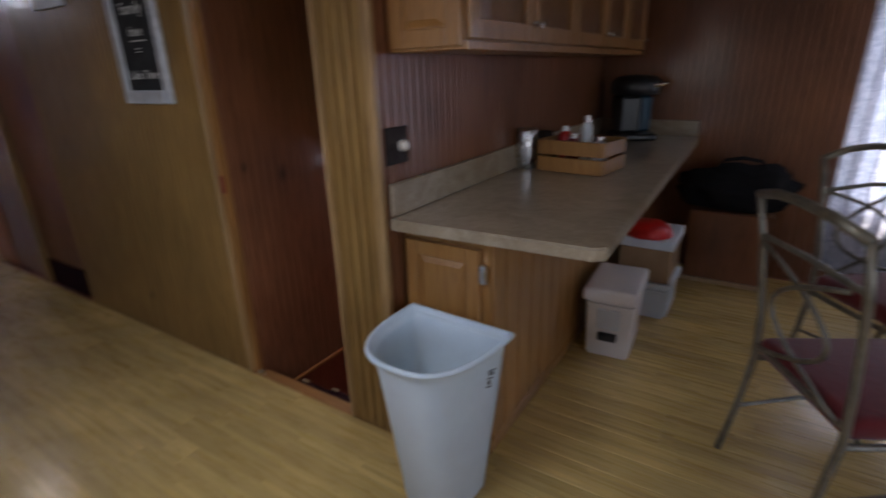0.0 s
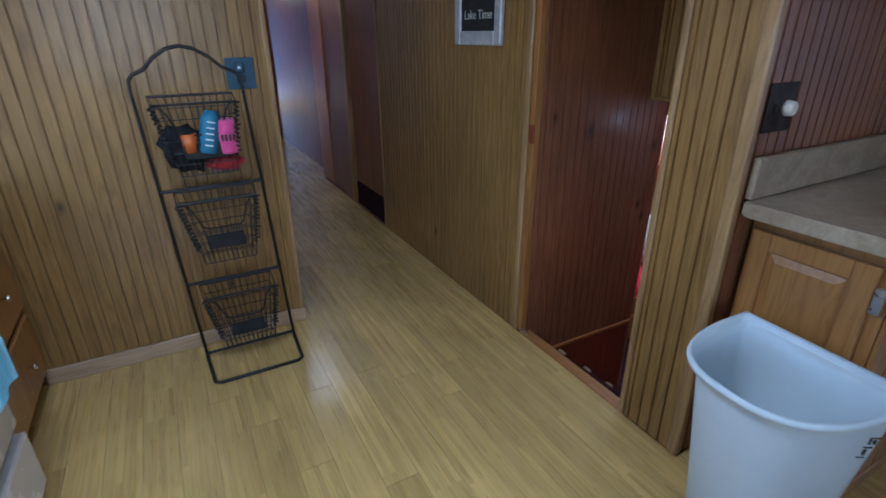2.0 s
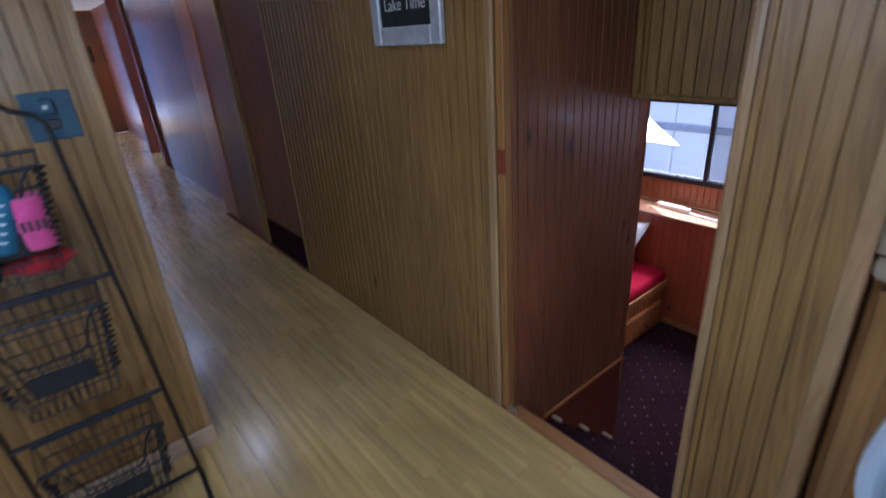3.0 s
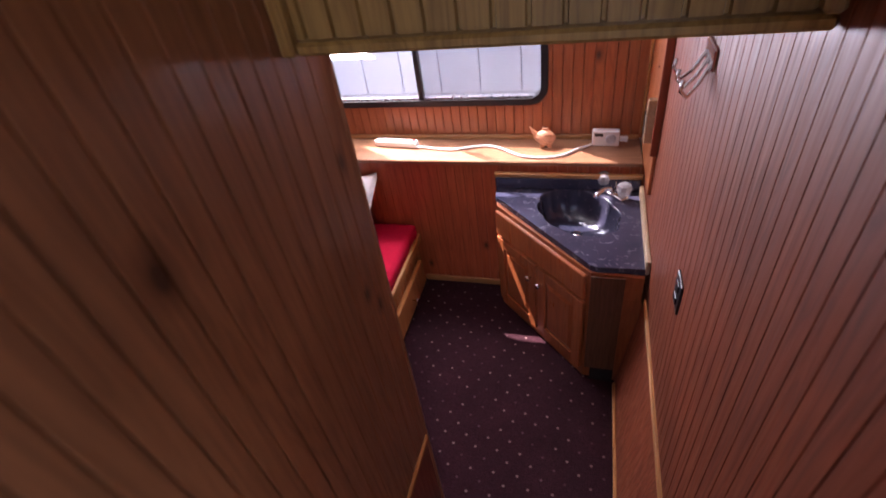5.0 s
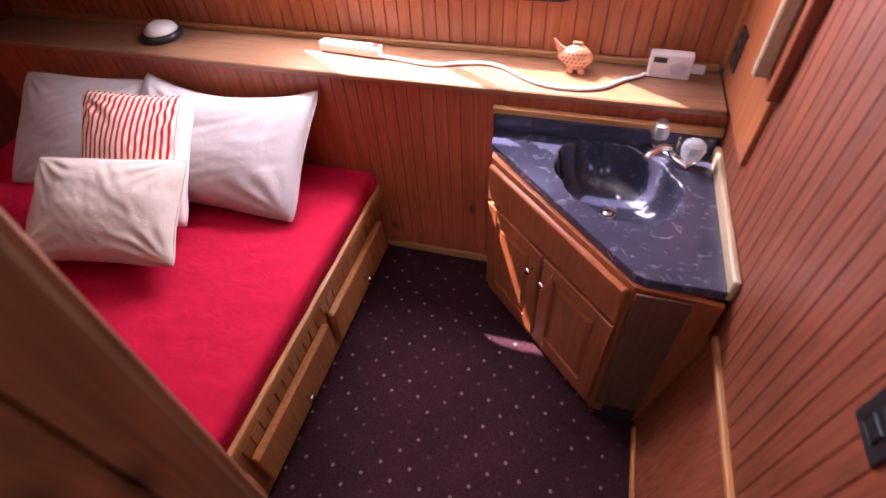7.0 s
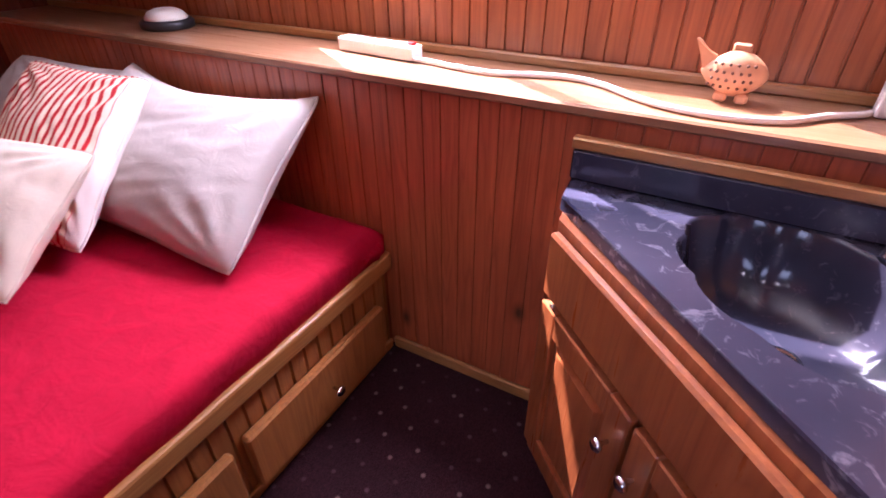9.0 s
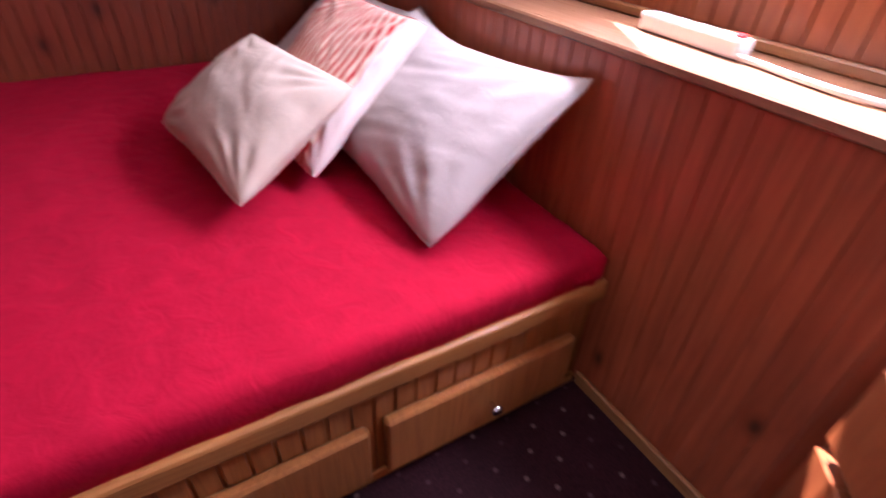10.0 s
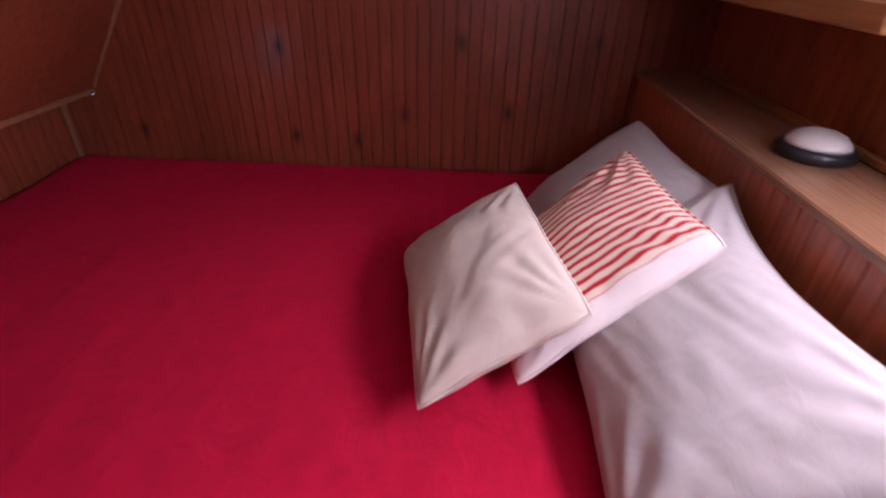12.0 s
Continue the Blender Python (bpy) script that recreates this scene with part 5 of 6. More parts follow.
# ---- cabin things ----
def bunk():
    t = thing("bunk_bed", (0, 0, 0), "built-in wooden bunk with two drawers", "bed")
    xf = -1.775
    part("front_panel", beadboard("x", xf, 1, 2.0, 4.03, ZF + 0.002, -0.445, 0.014, phase=0.02), bunk_oak, t, "grooved oak front")
    part("rail", box(xf - 0.02, xf + 0.024, 2.0, 4.04, -0.445, -0.392, 0.008, None, 2), oak_y, t, "rounded oak rail")
    part("base", box(XC + 0.002, xf - 0.021, 1.845, 4.03, ZF + 0.001, -0.43), oak_dark, t)
    part("toe_strip", box(xf + 0.001, xf + 0.012, 2.0, 4.03, ZF + 0.001, ZF + 0.032, 0.003), oak_y, t)
    for y0, y1 in ((3.485, 3.975), (2.965, 3.45), (2.44, 2.93)):
        d = part("drawer_front", box(xf + 0.003, xf + 0.03, y0, y1, -0.705, -0.535, 0.006), bunk_oak, t)
        kb = lathe([(0.004, 0), (0.004, 0.014), (0.013, 0.02), (0.015, 0.026), (0.008, 0.032)], 14)
        kb.transform(Matrix.Translation((xf + 0.03, (y0 + y1) / 2 + 0.01, -0.628)) @ Euler((0, math.pi / 2, 0)).to_matrix().to_4x4())
        part("knob", kb, chrome, d, "bright metal knob", True)


def soft_sheet(x0, x1, y0, y1, z0, z1, nx, ny, seed):
    """A mattress in a stretched sheet: rounded rim, slight wrinkles."""
    bm = bmesh.new()
    r = 0.022
    grid = []
    for i in range(nx + 1):
        row = []
        for j in range(ny + 1):
            x, y = x0 + (x1 - x0) * i / nx, y0 + (y1 - y0) * j / ny
            e = min(x - x0, x1 - x, y - y0, y1 - y)
            z = z1 - (0 if e > r else r - math.sqrt(max(r * r - (r - e) ** 2, 0)))
            p = Vector((x, y, seed))
            z += 0.006 * noise.noise(p * 3) + 0.0035 * noise.noise(Vector((x * 5 + 3 * y, y * 16 - 4 * x, seed))) + 0.0026 * noise.noise(p * 32)
            z += 0.0035 * noise.noise(Vector((x * 9, y * 26 + 5 * x, seed))) * math.exp(-(x1 - x) / 0.1)
            row.append(bm.verts.new((x, y, z)))
        grid.append(row)
    for i in range(nx):
        for j in range(ny):
            bm.faces.new((grid[i][j], grid[i + 1][j], grid[i + 1][j + 1], grid[i][j + 1]))
    edge = [grid[i][0] for i in range(nx)] + [grid[nx][j] for j in range(ny)] + [grid[i][ny] for i in range(nx, 0, -1)] + [grid[0][j] for j in range(ny, 0, -1)]
    low = []
    for k, v in enumerate(edge):
        f = 0.008 * noise.noise(Vector((v.co.x * 9, v.co.y * 9, 5)))
        low.append(bm.verts.new((v.co.x + f, v.co.y + f, z0)))
    n = len(edge)
    for k in range(n):
        bm.faces.new((edge[k], edge[(k + 1) % n], low[(k + 1) % n], low[k]))
    bm.faces.new(low)
    return bm


def mattress():
    t = thing("mattress", (0, 0, 0), "mattress under a slightly wrinkled red fitted sheet", "mattress")
    part("sheet", soft_sheet(XC + 0.01, -1.766, 1.86, 4.03, -0.425, -0.316, 110, 130, 1.7), red_sheet, t, smooth=True)
    bm = bmesh.new()
    for k in range(5):
        rod([(-1.79 + 0.004 * k, 4.0 - 0.012 * k, -0.333 - 0.01 * k), (-1.765, 4.005 - 0.014 * k, -0.36), (-1.772 - 0.004 * k, 3.99 - 0.01 * k, -0.4)], 0.011, 8, bm)
    part("tucked_corner", bm, red_sheet, t, smooth=True)


def pillow_outline(u, v, w, h, seed, sag=0.0):
    """The flat outline of a pillow: edges drawn in between blunt, slightly uneven corners."""
    corner = 0.035 * abs(u * v) ** 7 * (1 + 0.8 * noise.noise(Vector((3 * (u > 0) + seed, 2 * (v > 0), seed))))
    wave = 0.012 * noise.noise(Vector((u * 2.3, v * 2.3, seed + 4)))
    px = w / 2 * u * (1 - 0.055 * (1 - v * v) * abs(u) ** 3 - corner + wave * abs(u) ** 4)
    py = h / 2 * v * (1 - 0.075 * (1 - u * u) * abs(v) ** 3 - corner + wave * abs(v) ** 4)
    return px, py - sag * (1 - u * u) * (v + 1) / 2


def pillow(name, w, h, thick, mat, label, m, seed, group="", sag=0.0):
    """A stuffed pillow in its own x-y plane, with pointed corners."""
    t = thing(name, (0, 0, 0), label, "pillow", group)
    t.matrix_world = m
    bm = bmesh.new()
    n = 60
    sheets = []
    for s in (1, -1):
        g = []
        for i in range(n + 1):
            row = []
            for j in range(n + 1):
                u, v = 2 * i / n - 1, 2 * j / n - 1
                px, py = pillow_outline(u, v, w, h, seed, sag)
                k = max((1 - u ** 2) * (1 - v ** 2), 0) ** 0.5
                wr = noise.noise(Vector((u * 2.2 + seed, v * 2.2, seed))) * 0.035 + noise.noise(Vector((u * 8 + seed, v * 2.5, seed))) * 0.05 * abs(u * v)
                fold = 0.0
                for cu, cv in ((1, 1), (1, -1), (-1, 1), (-1, -1)):
                    du, dv = cu - u, cv - v
                    dist, ang = math.hypot(du, dv), math.atan2(dv * cv, du * cu)
                    fold += 0.0042 * math.exp(-((dist - 0.5) / 0.28) ** 2) * math.sin(ang * 17 + seed * 3 + cu + 2 * cv + 2.5 * noise.noise(Vector((u * 2, v * 2, seed))))
                fold += 0.003 * noise.noise(Vector((u * 3 + v * 2 + seed, v * 9 - u * 5, seed))) * (1 - abs(u * v))
                row.append(bm.verts.new((px, py, s * thick / 2 * k * (1 + wr) + s * fold * min(1, k * 2) + 0.006 * noise.noise(Vector((u * 2, v * 2, seed + 9))))))
            g.append(row)
        sheets.append(g)
        for i in range(n):
            for j in range(n):
                bm.faces.new((g[i][j], g[i + 1][j], g[i + 1][j + 1], g[i][j + 1]))
    bmesh.ops.remove_doubles(bm, verts=bm.verts[:], dist=0.0004)
    part("case", bm, mat, t, smooth=True)
    seam = []
    for k in range(80):
        q = k / 80 * 4
        side, f = int(q), (q - int(q)) * 2 - 1
        u, v = ((f, -1), (1, f), (-f, 1), (-1, -f))[side]
        px, py = pillow_outline(u, v, w, h, seed, sag)
        seam.append((px, py, 0.006 * noise.noise(Vector((u * 2, v * 2, seed + 9)))))
    part("piping", rod(seam, 0.0035, 6, closed=True), mat, t)
    return t


def axes(origin, ux, uy):
    """A pose from an origin and two in-plane directions."""
    a = Vector(ux).normalized()
    n = a.cross(Vector(uy)).normalized()
    c = n.cross(a)
    return Matrix(((a.x, c.x, n.x, origin[0]), (a.y, c.y, n.y, origin[1]), (a.z, c.z, n.z, origin[2]), (0, 0, 0, 1)))


def pillows():
    pillow("pillow", 0.74, 0.48, 0.21, white_linen, "large white pillow leaning against the ledge wall", axes((-2.285, 3.85, -0.142), (1, 0.0, 0.0), (0.0, 0.34, 0.28)), 1.0, "pillows on the bunk", 0.05)
    pillow("pillow", 0.62, 0.47, 0.16, white_linen, "white pillow in the dark corner behind the striped cushion", axes((-2.9, 3.835, -0.17), (1, 0.06, 0.0), (-0.05, 0.34, 0.3)), 2.6, "pillows on the bunk")
    pillow("striped_cushion", 0.45, 0.42, 0.13, stripes, "cushion with red and cream stripes leaning on the white pillow", axes((-2.478, 3.672, -0.105), (-0.035, 0.31, 0.3), (-0.39, -0.05, 0.02)), 4.0, "pillows on the bunk")
    pillow("cream_cushion", 0.35, 0.55, 0.15, cream_linen, "cream cushion leaning in front of the striped cushion", axes((-2.452, 3.459, -0.148), (-0.046, 0.276, 0.19), (-0.536, -0.027, 0.033)), 7.0, "pillows on the bunk")


def vanity():
    t = thing("corner_vanity", (0, 0, 0), "oak corner vanity cabinet with two doors", "vanity")
    zt = -0.055
    p0, p1 = Vector((-1.275, 3.905)), Vector((-0.83, 3.47))
    body = [(-1.285, 4.028), (p0.x, p0.y), (p1.x, p1.y), (-0.625, 3.455), (-0.625, 4.028)]
    part("body", prism(body, ZF + 0.001, zt - 0.15), van_oak, t)
    # Side faces away from the window; its shade is in the colour.
    part("side_panel", box(p1.x + 0.004, XR - 0.085, 3.447, 3.4535, ZF + 0.09, zt - 0.03, 0.001), ply_shaded, t, "plain brown side, darkened to stand for its shade")
    # Black sheet puts the toe recess's shade into colour; nothing is recessed here.
    part("toe_shade_sheet", box(p1.x + 0.03, XR - 0.085, 3.449, 3.4538, ZF + 0.002, ZF + 0.088), matte_black, t, "black sheet standing for the shade under the side")
    bm = prism([(p0.x, p0.y), (p1.x, p1.y), (p1.x + 0.012, p1.y + 0.016), (p0.x + 0.012, p0.y + 0.012)], zt - 0.149, zt - 0.029)
    prism([(p1.x + 0.001, p1.y), (-0.63, 3.455), (-0.63, 3.47), (p1.x + 0.012, p1.y + 0.016)], zt - 0.149, zt - 0.029, 0, bm)
    prism([(p0.x, p0.y), (p0.x + 0.012, p0.y + 0.012), (-1.27, 4.028), (-1.285, 4.028)], zt - 0.149, zt - 0.029, 0, bm)
    part("upper_carcass", bm, van_oak, t)
    u = (p1 - p0).normalized()
    n = Vector((u.y, -u.x))
    n = -n if n.y > 0 else n
    L = (p1 - p0).length
    o = lambda d, z: (p0.x + u.x * d, p0.y + u.y * d, z)
    m = Matrix(((u.x, n.x, 0, p0.x), (u.y, n.y, 0, p0.y), (0, 0, 1, 0), (0, 0, 0, 1)))
    bm = box(0.01, L - 0.01, 0.001, 0.021, zt - 0.18, zt - 0.045, 0.005)
    bm.transform(m)
    part("drawer_panel", bm, van_oak, t)
    half = (L - 0.03) / 2
    h = zt - 0.2 - (ZF + 0.06)
    door_parts(t, "door", van_oak, o(0.01, ZF + 0.06), (u.x, u.y, 0), (n.x, n.y, 0), half, h, 0.02, (half - 0.03, h - 0.09), chrome)
    door_parts(t, "door", van_oak, o(0.02 + half, ZF + 0.06), (u.x, u.y, 0), (n.x, n.y, 0), half, h, 0.02, (0.03, h - 0.09), chrome)
    # top with a cut-out
    c = Vector((-0.895, 3.845))
    ang = math.atan2(u.y, u.x)
    top = thing("marble_washbasin", (0, 0, 0), "navy cultured marble washbasin top with a shell bowl", "washbasin")
    outline = [(-1.295, 4.027), (-1.285, 3.94), (-1.27, 3.925), (-0.835, 3.485), (-0.805, 3.474), (-0.62, 3.478), (-0.62, 4.027)]
    N = 96

    def rim(th, a, b2, scallop):
        k = 1 + scallop * 1.3 * (abs(math.sin(th * 5 + 0.4)) ** 0.7 - 0.35)
        x, y = a * k * math.cos(th), b2 * k * math.sin(th)
        return c + Vector((x * math.cos(ang) - y * math.sin(ang), x * math.sin(ang) + y * math.cos(ang)))

    def outer(th):
        d = Vector((math.cos(th + ang), math.sin(th + ang)))
        best = 9
        for i in range(len(outline)):
            a2, b2 = Vector(outline[i]), Vector(outline[(i + 1) % len(outline)])
            e = b2 - a2
            den = d.x * e.y - d.y * e.x
            if abs(den) < 1e-9:
                continue
            w = a2 - c
            s, q = (w.x * e.y - w.y * e.x) / den, (w.x * d.y - w.y * d.x) / den
            if s > 0 and -1e-6 <= q <= 1 + 1e-6:
                best = min(best, s)
        return c + d * best

    corners = []
    for p in outline:
        w = Vector(p) - c
        corners.append((math.atan2(w.y, w.x) - ang) % (2 * math.pi))
    ths = sorted({round(2 * math.pi * k / N, 5) for k in range(N)} | {round(q, 5) for q in corners})
    bm = bmesh.new()
    rings = []
    rings.append([bm.verts.new((*outer(th), zt - 0.028)) for th in ths])
    rings.append([bm.verts.new((*outer(th), zt - 0.004)) for th in ths])
    rings.append([bm.verts.new((*(c + (outer(th) - c) * 0.993), zt)) for th in ths])
    for a, b2, z, s in ((0.205, 0.152, zt, 0.05), (0.199, 0.146, zt - 0.008, 0.055), (0.192, 0.14, zt - 0.05, 0.06), (0.178, 0.127, zt - 0.1, 0.05), (0.145, 0.1, zt - 0.134, 0.03), (0.035, 0.03, zt - 0.142, 0.0)):
        rings.append([bm.verts.new((*rim(th, a, b2, s), z)) for th in ths])
    for a, b2 in zip(rings, rings[1:]):
        for k in range(len(ths)):
            j = (k + 1) % len(ths)
            bm.faces.new((a[k], a[j], b2[j], b2[k]))
    bm.faces.new(rings[-1])
    slab = part("top", bm, navy_marble, top)
    for f in slab.data.polygons:
        f.use_smooth = f.center.z < zt - 0.001 and f.normal.z > 0.02 and f.center.z > zt - 0.2 and (f.center.xy - c).length < 0.26
    d = lathe([(0.03, 0.0), (0.03, 0.004), (0.022, 0.006), (0.018, 0.002), (0.012, 0.008), (0.006, 0.009)], 20)
    d.transform(Matrix.Translation((c.x, c.y, zt - 0.141)))
    part("drain", d, chrome, top, "chrome drain", True)
    part("back_splash", box(-1.295, -0.625, 4.01, 4.028, zt + 0.001, zt + 0.062, 0.004), navy_marble, top)
    structure("trim_vanity_back", box(-1.298, -0.62, 4.008, 4.03, zt + 0.063, zt + 0.085, 0.003), oak_x, "oak strip above the vanity backsplash", "trim")
    structure("trim_vanity_side", box(XR - 0.018, XR - 0.0005, 3.475, 4.005, zt - 0.028, zt + 0.04, 0.004), base_oak, "pale oak strip along the vanity side", "trim")
    # tap
    tap = thing("basin_tap", (-0.745, 3.985, zt + 0.0005), "chrome basin tap with two clear crystal handles", "tap", turn=-45)
    bm = box(-0.075, 0.075, -0.025, 0.025, 0, 0.018, 0.008, None, 2)
    part("base", bm, chrome, tap, smooth=True)
    part("spout", rod([(0, 0, 0.015), (0, -0.02, 0.04), (0, -0.06, 0.05), (0, -0.1, 0.042), (0, -0.115, 0.03)], 0.012), chrome, tap, smooth=True)
    part("lift_rod", rod([(0, 0.015, 0.018), (0, 0.015, 0.06)], 0.004), chrome, tap)
    for s in (-1, 1):
        part("handle", lathe([(0.013, 0.019), (0.015, 0.026), (0.03, 0.038), (0.034, 0.058), (0.03, 0.08), (0.017, 0.088)], 10, at=(s * 0.062, 0, 0)), acrylic, tap, "clear crystal handle")


def puck_light():
    t = thing("puck_light", (-2.63, 4.17, 0.0835), "round battery light with milky dome and black rim on the ledge", "lamp")
    part("ring", lathe([(0.07, 0), (0.077, 0.003), (0.078, 0.02), (0.07, 0.026), (0.064, 0.026)], 36), black_plastic, t, smooth=True)
    part("dome", lathe([(0.063, 0.024), (0.06, 0.034), (0.05, 0.046), (0.032, 0.054), (0.01, 0.057)], 36), lamp_dome, t, "milky white dome", True)


def ceramic_fish():
    t = thing("ceramic_fish", (-1.072, 4.18, 0.0835), "small peach ceramic fish with round cut-out holes", "ornament", turn=-4)
    bm = bmesh.new()
    bmesh.ops.create_uvsphere(bm, u_segments=28, v_segments=18, radius=1)
    for v in bm.verts:
        x = v.co.x
        s = 1 - 0.25 * max(x, 0) ** 2 - 0.5 * max(-x, 0) ** 1.6
        v.co = Vector((x * 0.062, v.co.y * 0.034 * s, v.co.z * 0.045 * s + 0.054))
    part("body", bm, terracotta, t, smooth=True)
    # Dark beads on the uncut body stand for the shade inside its holes.
    bm = bmesh.new()
    for i in range(4):
        for j in range(6):
            a, q = -0.9 + 0.3 * j + 0.15 * (i % 2), -0.55 + 0.36 * i
            x, z = 0.055 * math.sin(a) * 0.95, 0.045 * q * 0.9 + 0.054
            k = max(0.05, 1 - (x / 0.062) ** 2 - ((z - 0.054) / 0.045) ** 2) ** 0.5
            y = -0.034 * k - 0.0006
            own = bmesh.new()
            bmesh.ops.create_uvsphere(own, u_segments=8, v_segments=6, radius=0.0034)
            own.transform(Matrix.Translation((x, y + 0.0018, z)))
            join(bm, own)
    part("hole_shade", bm, wood("clay_hole_shade", (0.1, 0.035, 0.02), (0.16, 0.06, 0.03), knots=False), t, "dark beads standing for the shade in round cut-out holes")
    bm = prism([(-0.045, 0.035), (-0.06, 0.06), (-0.085, 0.115), (-0.074, 0.112), (-0.06, 0.092), (-0.035, 0.085)], -0.006, 0.006, 0.003)
    bm.transform(Matrix(((1, 0, 0, 0), (0, 0, 1, 0), (0, 1, 0, 0), (0, 0, 0, 1))))
    part("tail", bm, terracotta, t)
    bm = box(-0.015, 0.02, -0.004, 0.004, 0.092, 0.112, 0.004)
    part("dorsal_fin", bm, terracotta, t)
    t.scale = (0.88, 0.88, 0.88)
    for x in (-0.025, 0.015):
        part("foot_fin", box(x, x + 0.025, -0.022, 0.008, 0.0, 0.02, 0.005), terracotta, t)


def ledge_gadgets():
    t = thing("gas_alarm", (-0.79, 4.2, 0.0835), "white plastic gas alarm with a round button on the ledge", "alarm", turn=-3)
    part("body", box(-0.062, 0.062, -0.018, 0.018, 0, 0.078, 0.006, None, 2), appliance, t)
    bm = lathe([(0.024, 0), (0.024, 0.003), (0.02, 0.004)], 24)
    bm.transform(Matrix.Translation((0.024, -0.018, 0.039)) @ Euler((math.pi / 2, 0, 0)).to_matrix().to_4x4())
    part("button", bm, sign_grey, t, "round grey button", True)
    part("display", box(-0.05, -0.012, -0.0195, -0.017, 0.05, 0.066), black_plastic, t)
    part("plug", box(0.063, 0.1, -0.01, 0.01, 0.02, 0.045, 0.004), white_plastic, t)
    t = thing("power_strip", (-1.84, 4.178, 0.0835), "white power strip lying on the ledge", "power strip", turn=-5)
    part("body", box(-0.12, 0.115, -0.022, 0.022, 0, 0.034, 0.006, None, 2), appliance, t)
    for k in range(4):
        part("socket", box(-0.1 + 0.05 * k, -0.07 + 0.05 * k, -0.014, 0.014, 0.0342, 0.0352), sign_grey, t)
    part("switch", box(0.09, 0.108, -0.008, 0.008, 0.034, 0.04, 0.002), red_plastic, t, "small red switch")
    t = thing("white_cable", (0, 0, 0.0835), "white power cable winding along the ledge", "cable")
    pts = [(-1.735, 4.155), (-1.68, 4.15), (-1.6, 4.135), (-1.52, 4.13), (-1.44, 4.155), (-1.36, 4.17), (-1.29, 4.15), (-1.22, 4.1), (-1.16, 4.07), (-1.1, 4.06), (-1.03, 4.065), (-0.97, 4.09), (-0.92, 4.14), (-0.87, 4.175), (-0.855, 4.195)]
    dense = []
    for i in range(len(pts) - 1):
        p0, p1, p2, p3 = (Vector(pts[max(0, min(len(pts) - 1, i + k))]) for k in (-1, 0, 1, 2))
        for q in range(5):
            f = q / 5
            dense.append(0.5 * ((2 * p1) + (p2 - p0) * f + (2 * p0 - 5 * p1 + 4 * p2 - p3) * f * f + (3 * p1 - p0 - 3 * p2 + p3) * f ** 3))
    part("cord", rod([(p.x, p.y, 0.0065) for p in dense], 0.006), appliance, t, smooth=True)


def wall_fittings():
    outlet("cabin_outlet", (XR, 3.01, 0.29), -90, black_plastic, "black outlet plate on the red cabin wall", False, 0.038, 0.05)
    t = thing("coat_hook", (XR, 3.2, 0.8), "chrome triple wall hook on the cabin wall", "hook")
    part("plate", box(-0.008, -0.0005, -0.05, 0.05, 0.03, 0.08, 0.003), chrome, t)
    for y in (-0.038, 0.0, 0.038):
        part("prong", rod([(-0.006, y, 0.05), (-0.03, y * 1.2, 0.0), (-0.05, y * 1.5, -0.022), (-0.068, y * 1.8, 0.0), (-0.064, y * 1.8, 0.022)], 0.005), chrome, t, smooth=True)
    t = thing("wall_locker", (XR, 3.76, 0.27), "shallow wooden wall locker above the vanity", "locker")
    part("side", box(-0.028, -0.0005, 0.0, 0.016, 0, 0.82, 0.002), oak_dark, t, "dark red edge board")
    # Paler wood than the side wall, standing for light bounced into this corner.
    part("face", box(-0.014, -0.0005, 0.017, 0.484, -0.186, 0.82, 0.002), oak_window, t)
    part("cleat", box(-0.05, -0.0145, 0.085, 0.11, 0.01, 0.19, 0.004), base_oak, t, "pale wooden cleat")
    for z in (0.02, 0.14, 0.27):
        part("screw", rod([(-0.0165, 0.2, z), (-0.014, 0.2, z)], 0.004), plate_brown, t)
    t = outlet("vanity_outlet", (XR - 0.014, 4.16, 0.2), -90, plate_brown, "brown outlet beside the gas alarm", False, 0.035, 0.055)


bunk()
mattress()
pillows()
vanity()
puck_light()
ceramic_fish()
ledge_gadgets()
wall_fittings()


# ---- outside ----
structure("water", box(-900, 900, -900, 900, -1.7, -1.3), water_m, "dark lake water round the boat", "water")
# Unseen overhang, added to trim the sun patches on ledge and carpet.
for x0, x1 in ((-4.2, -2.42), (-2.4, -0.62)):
    d = thing("sun_blocking_deck", (0, 0, 0), "unseen white overhang added to shape the sun through the cabin window", "deck", "side deck sections")
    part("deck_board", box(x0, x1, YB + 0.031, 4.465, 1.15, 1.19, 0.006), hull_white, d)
neighbour = thing("neighbour_boat", (-1.5, 6.6, -1.25), "white sided houseboat moored alongside", "boat")
for i in range(26):
    part("panel", box(-5.2 + 0.4 * i + 0.004, -4.8 + 0.4 * i - 0.004, 0, 0.04, 0.6, 3.4, 0.008), hull_white, neighbour)
part("hull", box(-5.3, 5.3, 0.01, 2.0, 0.0, 0.6, 0.05), hull_white, neighbour)
part("rub_rail", box(-5.3, 5.3, -0.03, 0.0, 1.35, 1.43, 0.01), plain("grey_rail", (0.3, 0.33, 0.4), 0.5), neighbour)
part("cabin_wall", box(-5.2, 5.2, 0.05, 1.9, 0.61, 3.4), hull_white, neighbour)
bank = thing("far_bank", (-60, 0, -1.3), "wooded far bank of the lake", "bank", kind="stuff")
bm = bmesh.new()
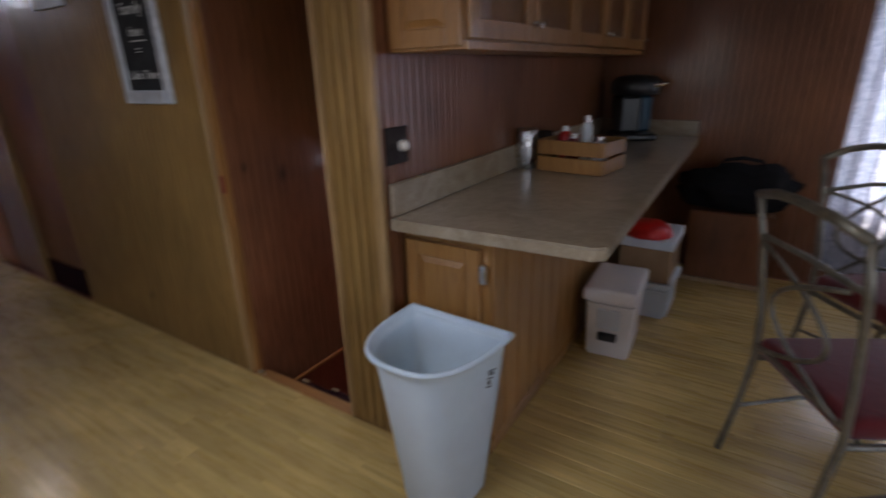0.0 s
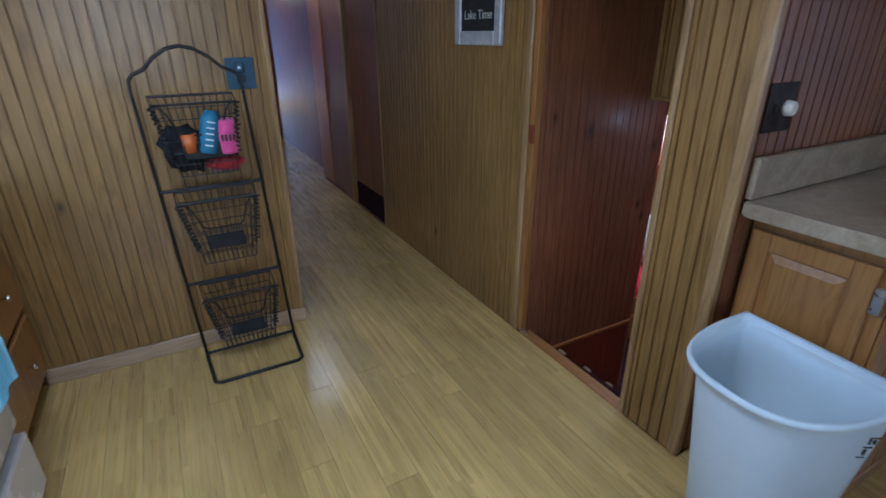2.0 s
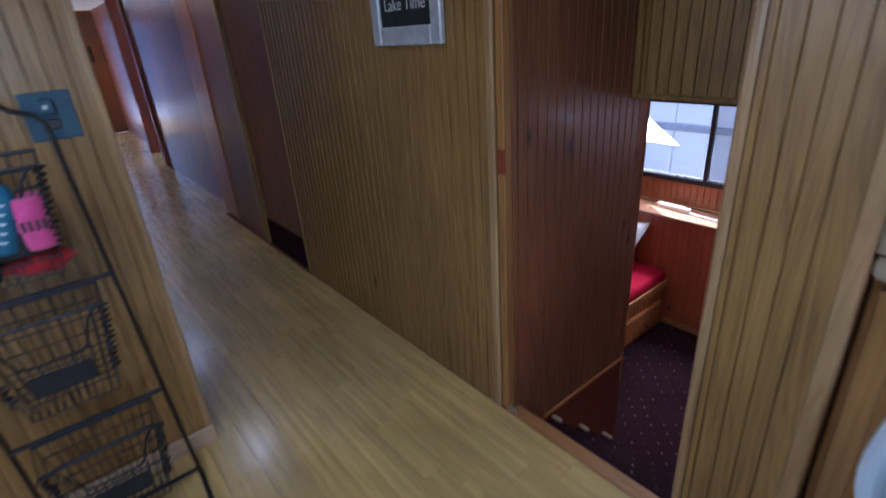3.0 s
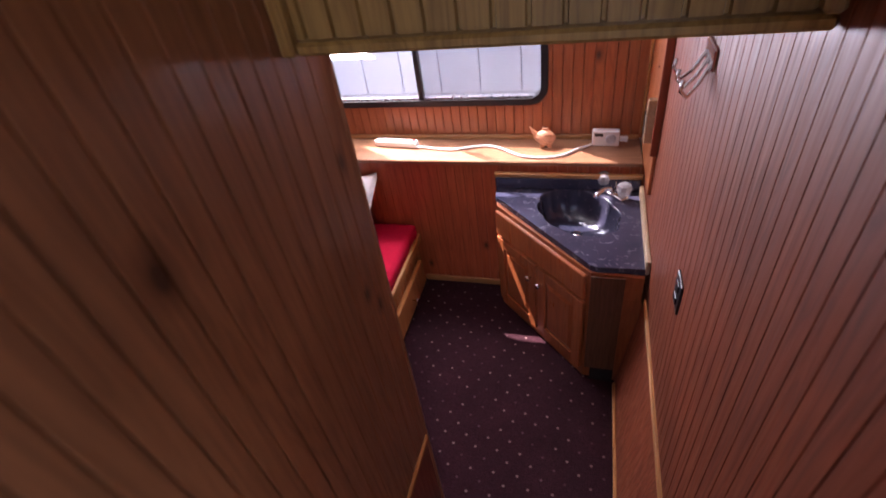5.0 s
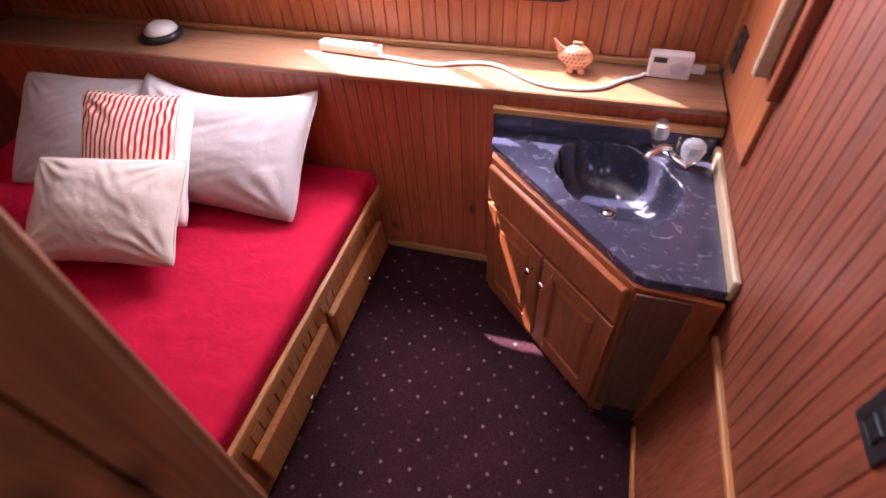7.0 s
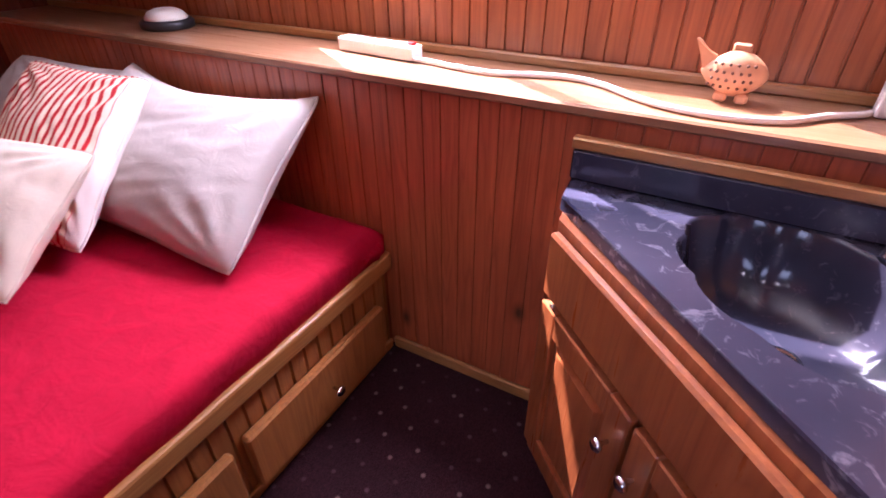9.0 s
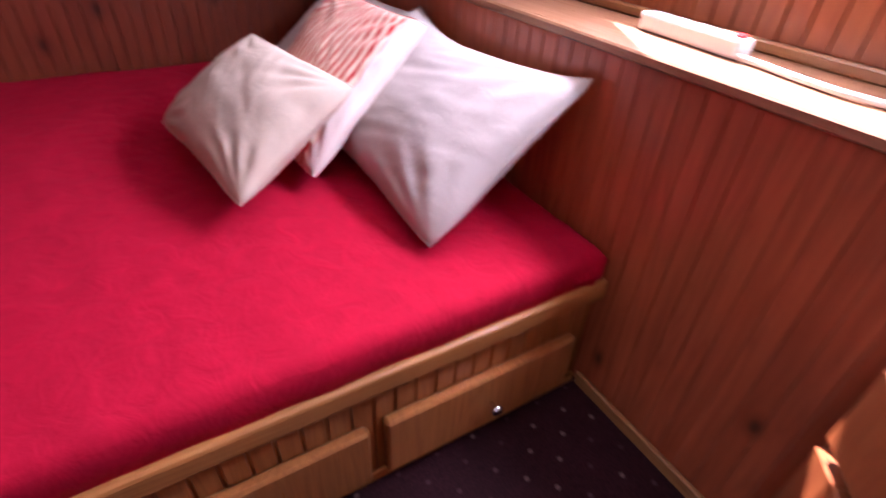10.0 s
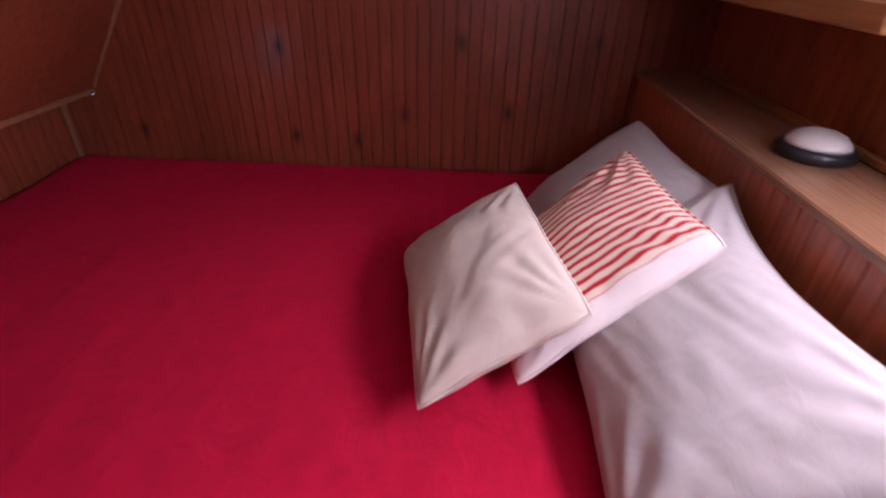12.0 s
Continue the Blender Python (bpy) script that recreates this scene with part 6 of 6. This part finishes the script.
for i in range(150):
    own = bmesh.new()
    bmesh.ops.create_icosphere(own, subdivisions=2, radius=random.uniform(3, 6))
    ph = random.uniform(0, 50)
    for v in own.verts:
        v.co *= 1 + 0.5 * noise.noise(v.co * 0.7 + Vector((ph, 0, 0)))
    own.transform(Matrix.Translation((random.uniform(-15, 5), -90 + 1.2 * i + random.uniform(-1, 1), random.uniform(1, 5))))
    join(bm, own)
part("tree_crowns", bm, leaf_m, bank)
deck = thing("aft_deck", (-13.4, 1.0, 0.0), "pale aft deck with a blue-white railing outside the glass door", "deck")
part("deck_floor", box(-1.9, 2.1, -2, 2.8, -0.1, -0.02), hull_white, deck)
for k in range(14):
    part("baluster", rod([(-1.7, -1.6 + 0.3 * k, -0.02), (-1.7, -1.6 + 0.3 * k, 0.95)], 0.02, 6), hull_white, deck)
part("handrail", rod([(-1.7, -1.8, 0.97), (-1.7, 2.5, 0.97)], 0.03), hull_white, deck)

# ---- floor planks ----
PW, PL = 0.118, 1.22
bm = box(0, PL - 0.0008, 0, PW - 0.0008, -0.011, 0.0, 0.0006)
plank_mesh = bpy.data.meshes.new("plank")
bm.to_mesh(plank_mesh)
bm.free()
plank_mesh.materials.append(bamboo)
short = {}
rest = bmesh.new()
rng = random.Random(5)
count = 0


def cut_plank(length):
    key = round(length, 2)
    if key not in short:
        own = box(0, key - 0.0008, 0, PW - 0.0008, -0.011, 0.0, 0.0006)
        short[key] = bpy.data.meshes.new("plank")
        own.to_mesh(short[key])
        own.free()
        short[key].materials.append(bamboo)
    return short[key]


def lay(x, length, y):
    global count
    near = -3.4 < x + length / 2 < 1.3 and -0.4 < y < 3.6
    if near and count < 300:
        ob = new("plank", plank_mesh if abs(length - PL) < 0.006 else cut_plank(length))
        ob.location = (x, y, 0)
        ob.parent = floor
        count += 1
    else:
        box(x, x + length - 0.0008, y, y + PW - 0.0008, -0.011, 0.0, 0, rest)


rows = []
y = YD - 0.002 - PW
while y > -0.95:
    rows.append((y, -11.17, 3.59))
    y -= PW
y = YD - 0.002
while y < 4.5:
    rows.append((y, XP + 0.005, 3.59))
    y += PW
for k in range(3):
    rows.append((YD - 0.002 + PW * k, -11.17, -4.73))
for y, xa, xb in rows:
    x = xa - round(rng.uniform(0, PL), 1)
    while x < xb - 0.03:
        a, c = max(x, xa), min(x + PL, xb)
        if c - a > 0.05:
            lay(a, c - a, y)
        x += PL
ob = mesh_object("far_planks", rest, bamboo)
ob.parent = floor
tagged(ob, "bamboo planks towards the ends of the floor", kind="stuff")
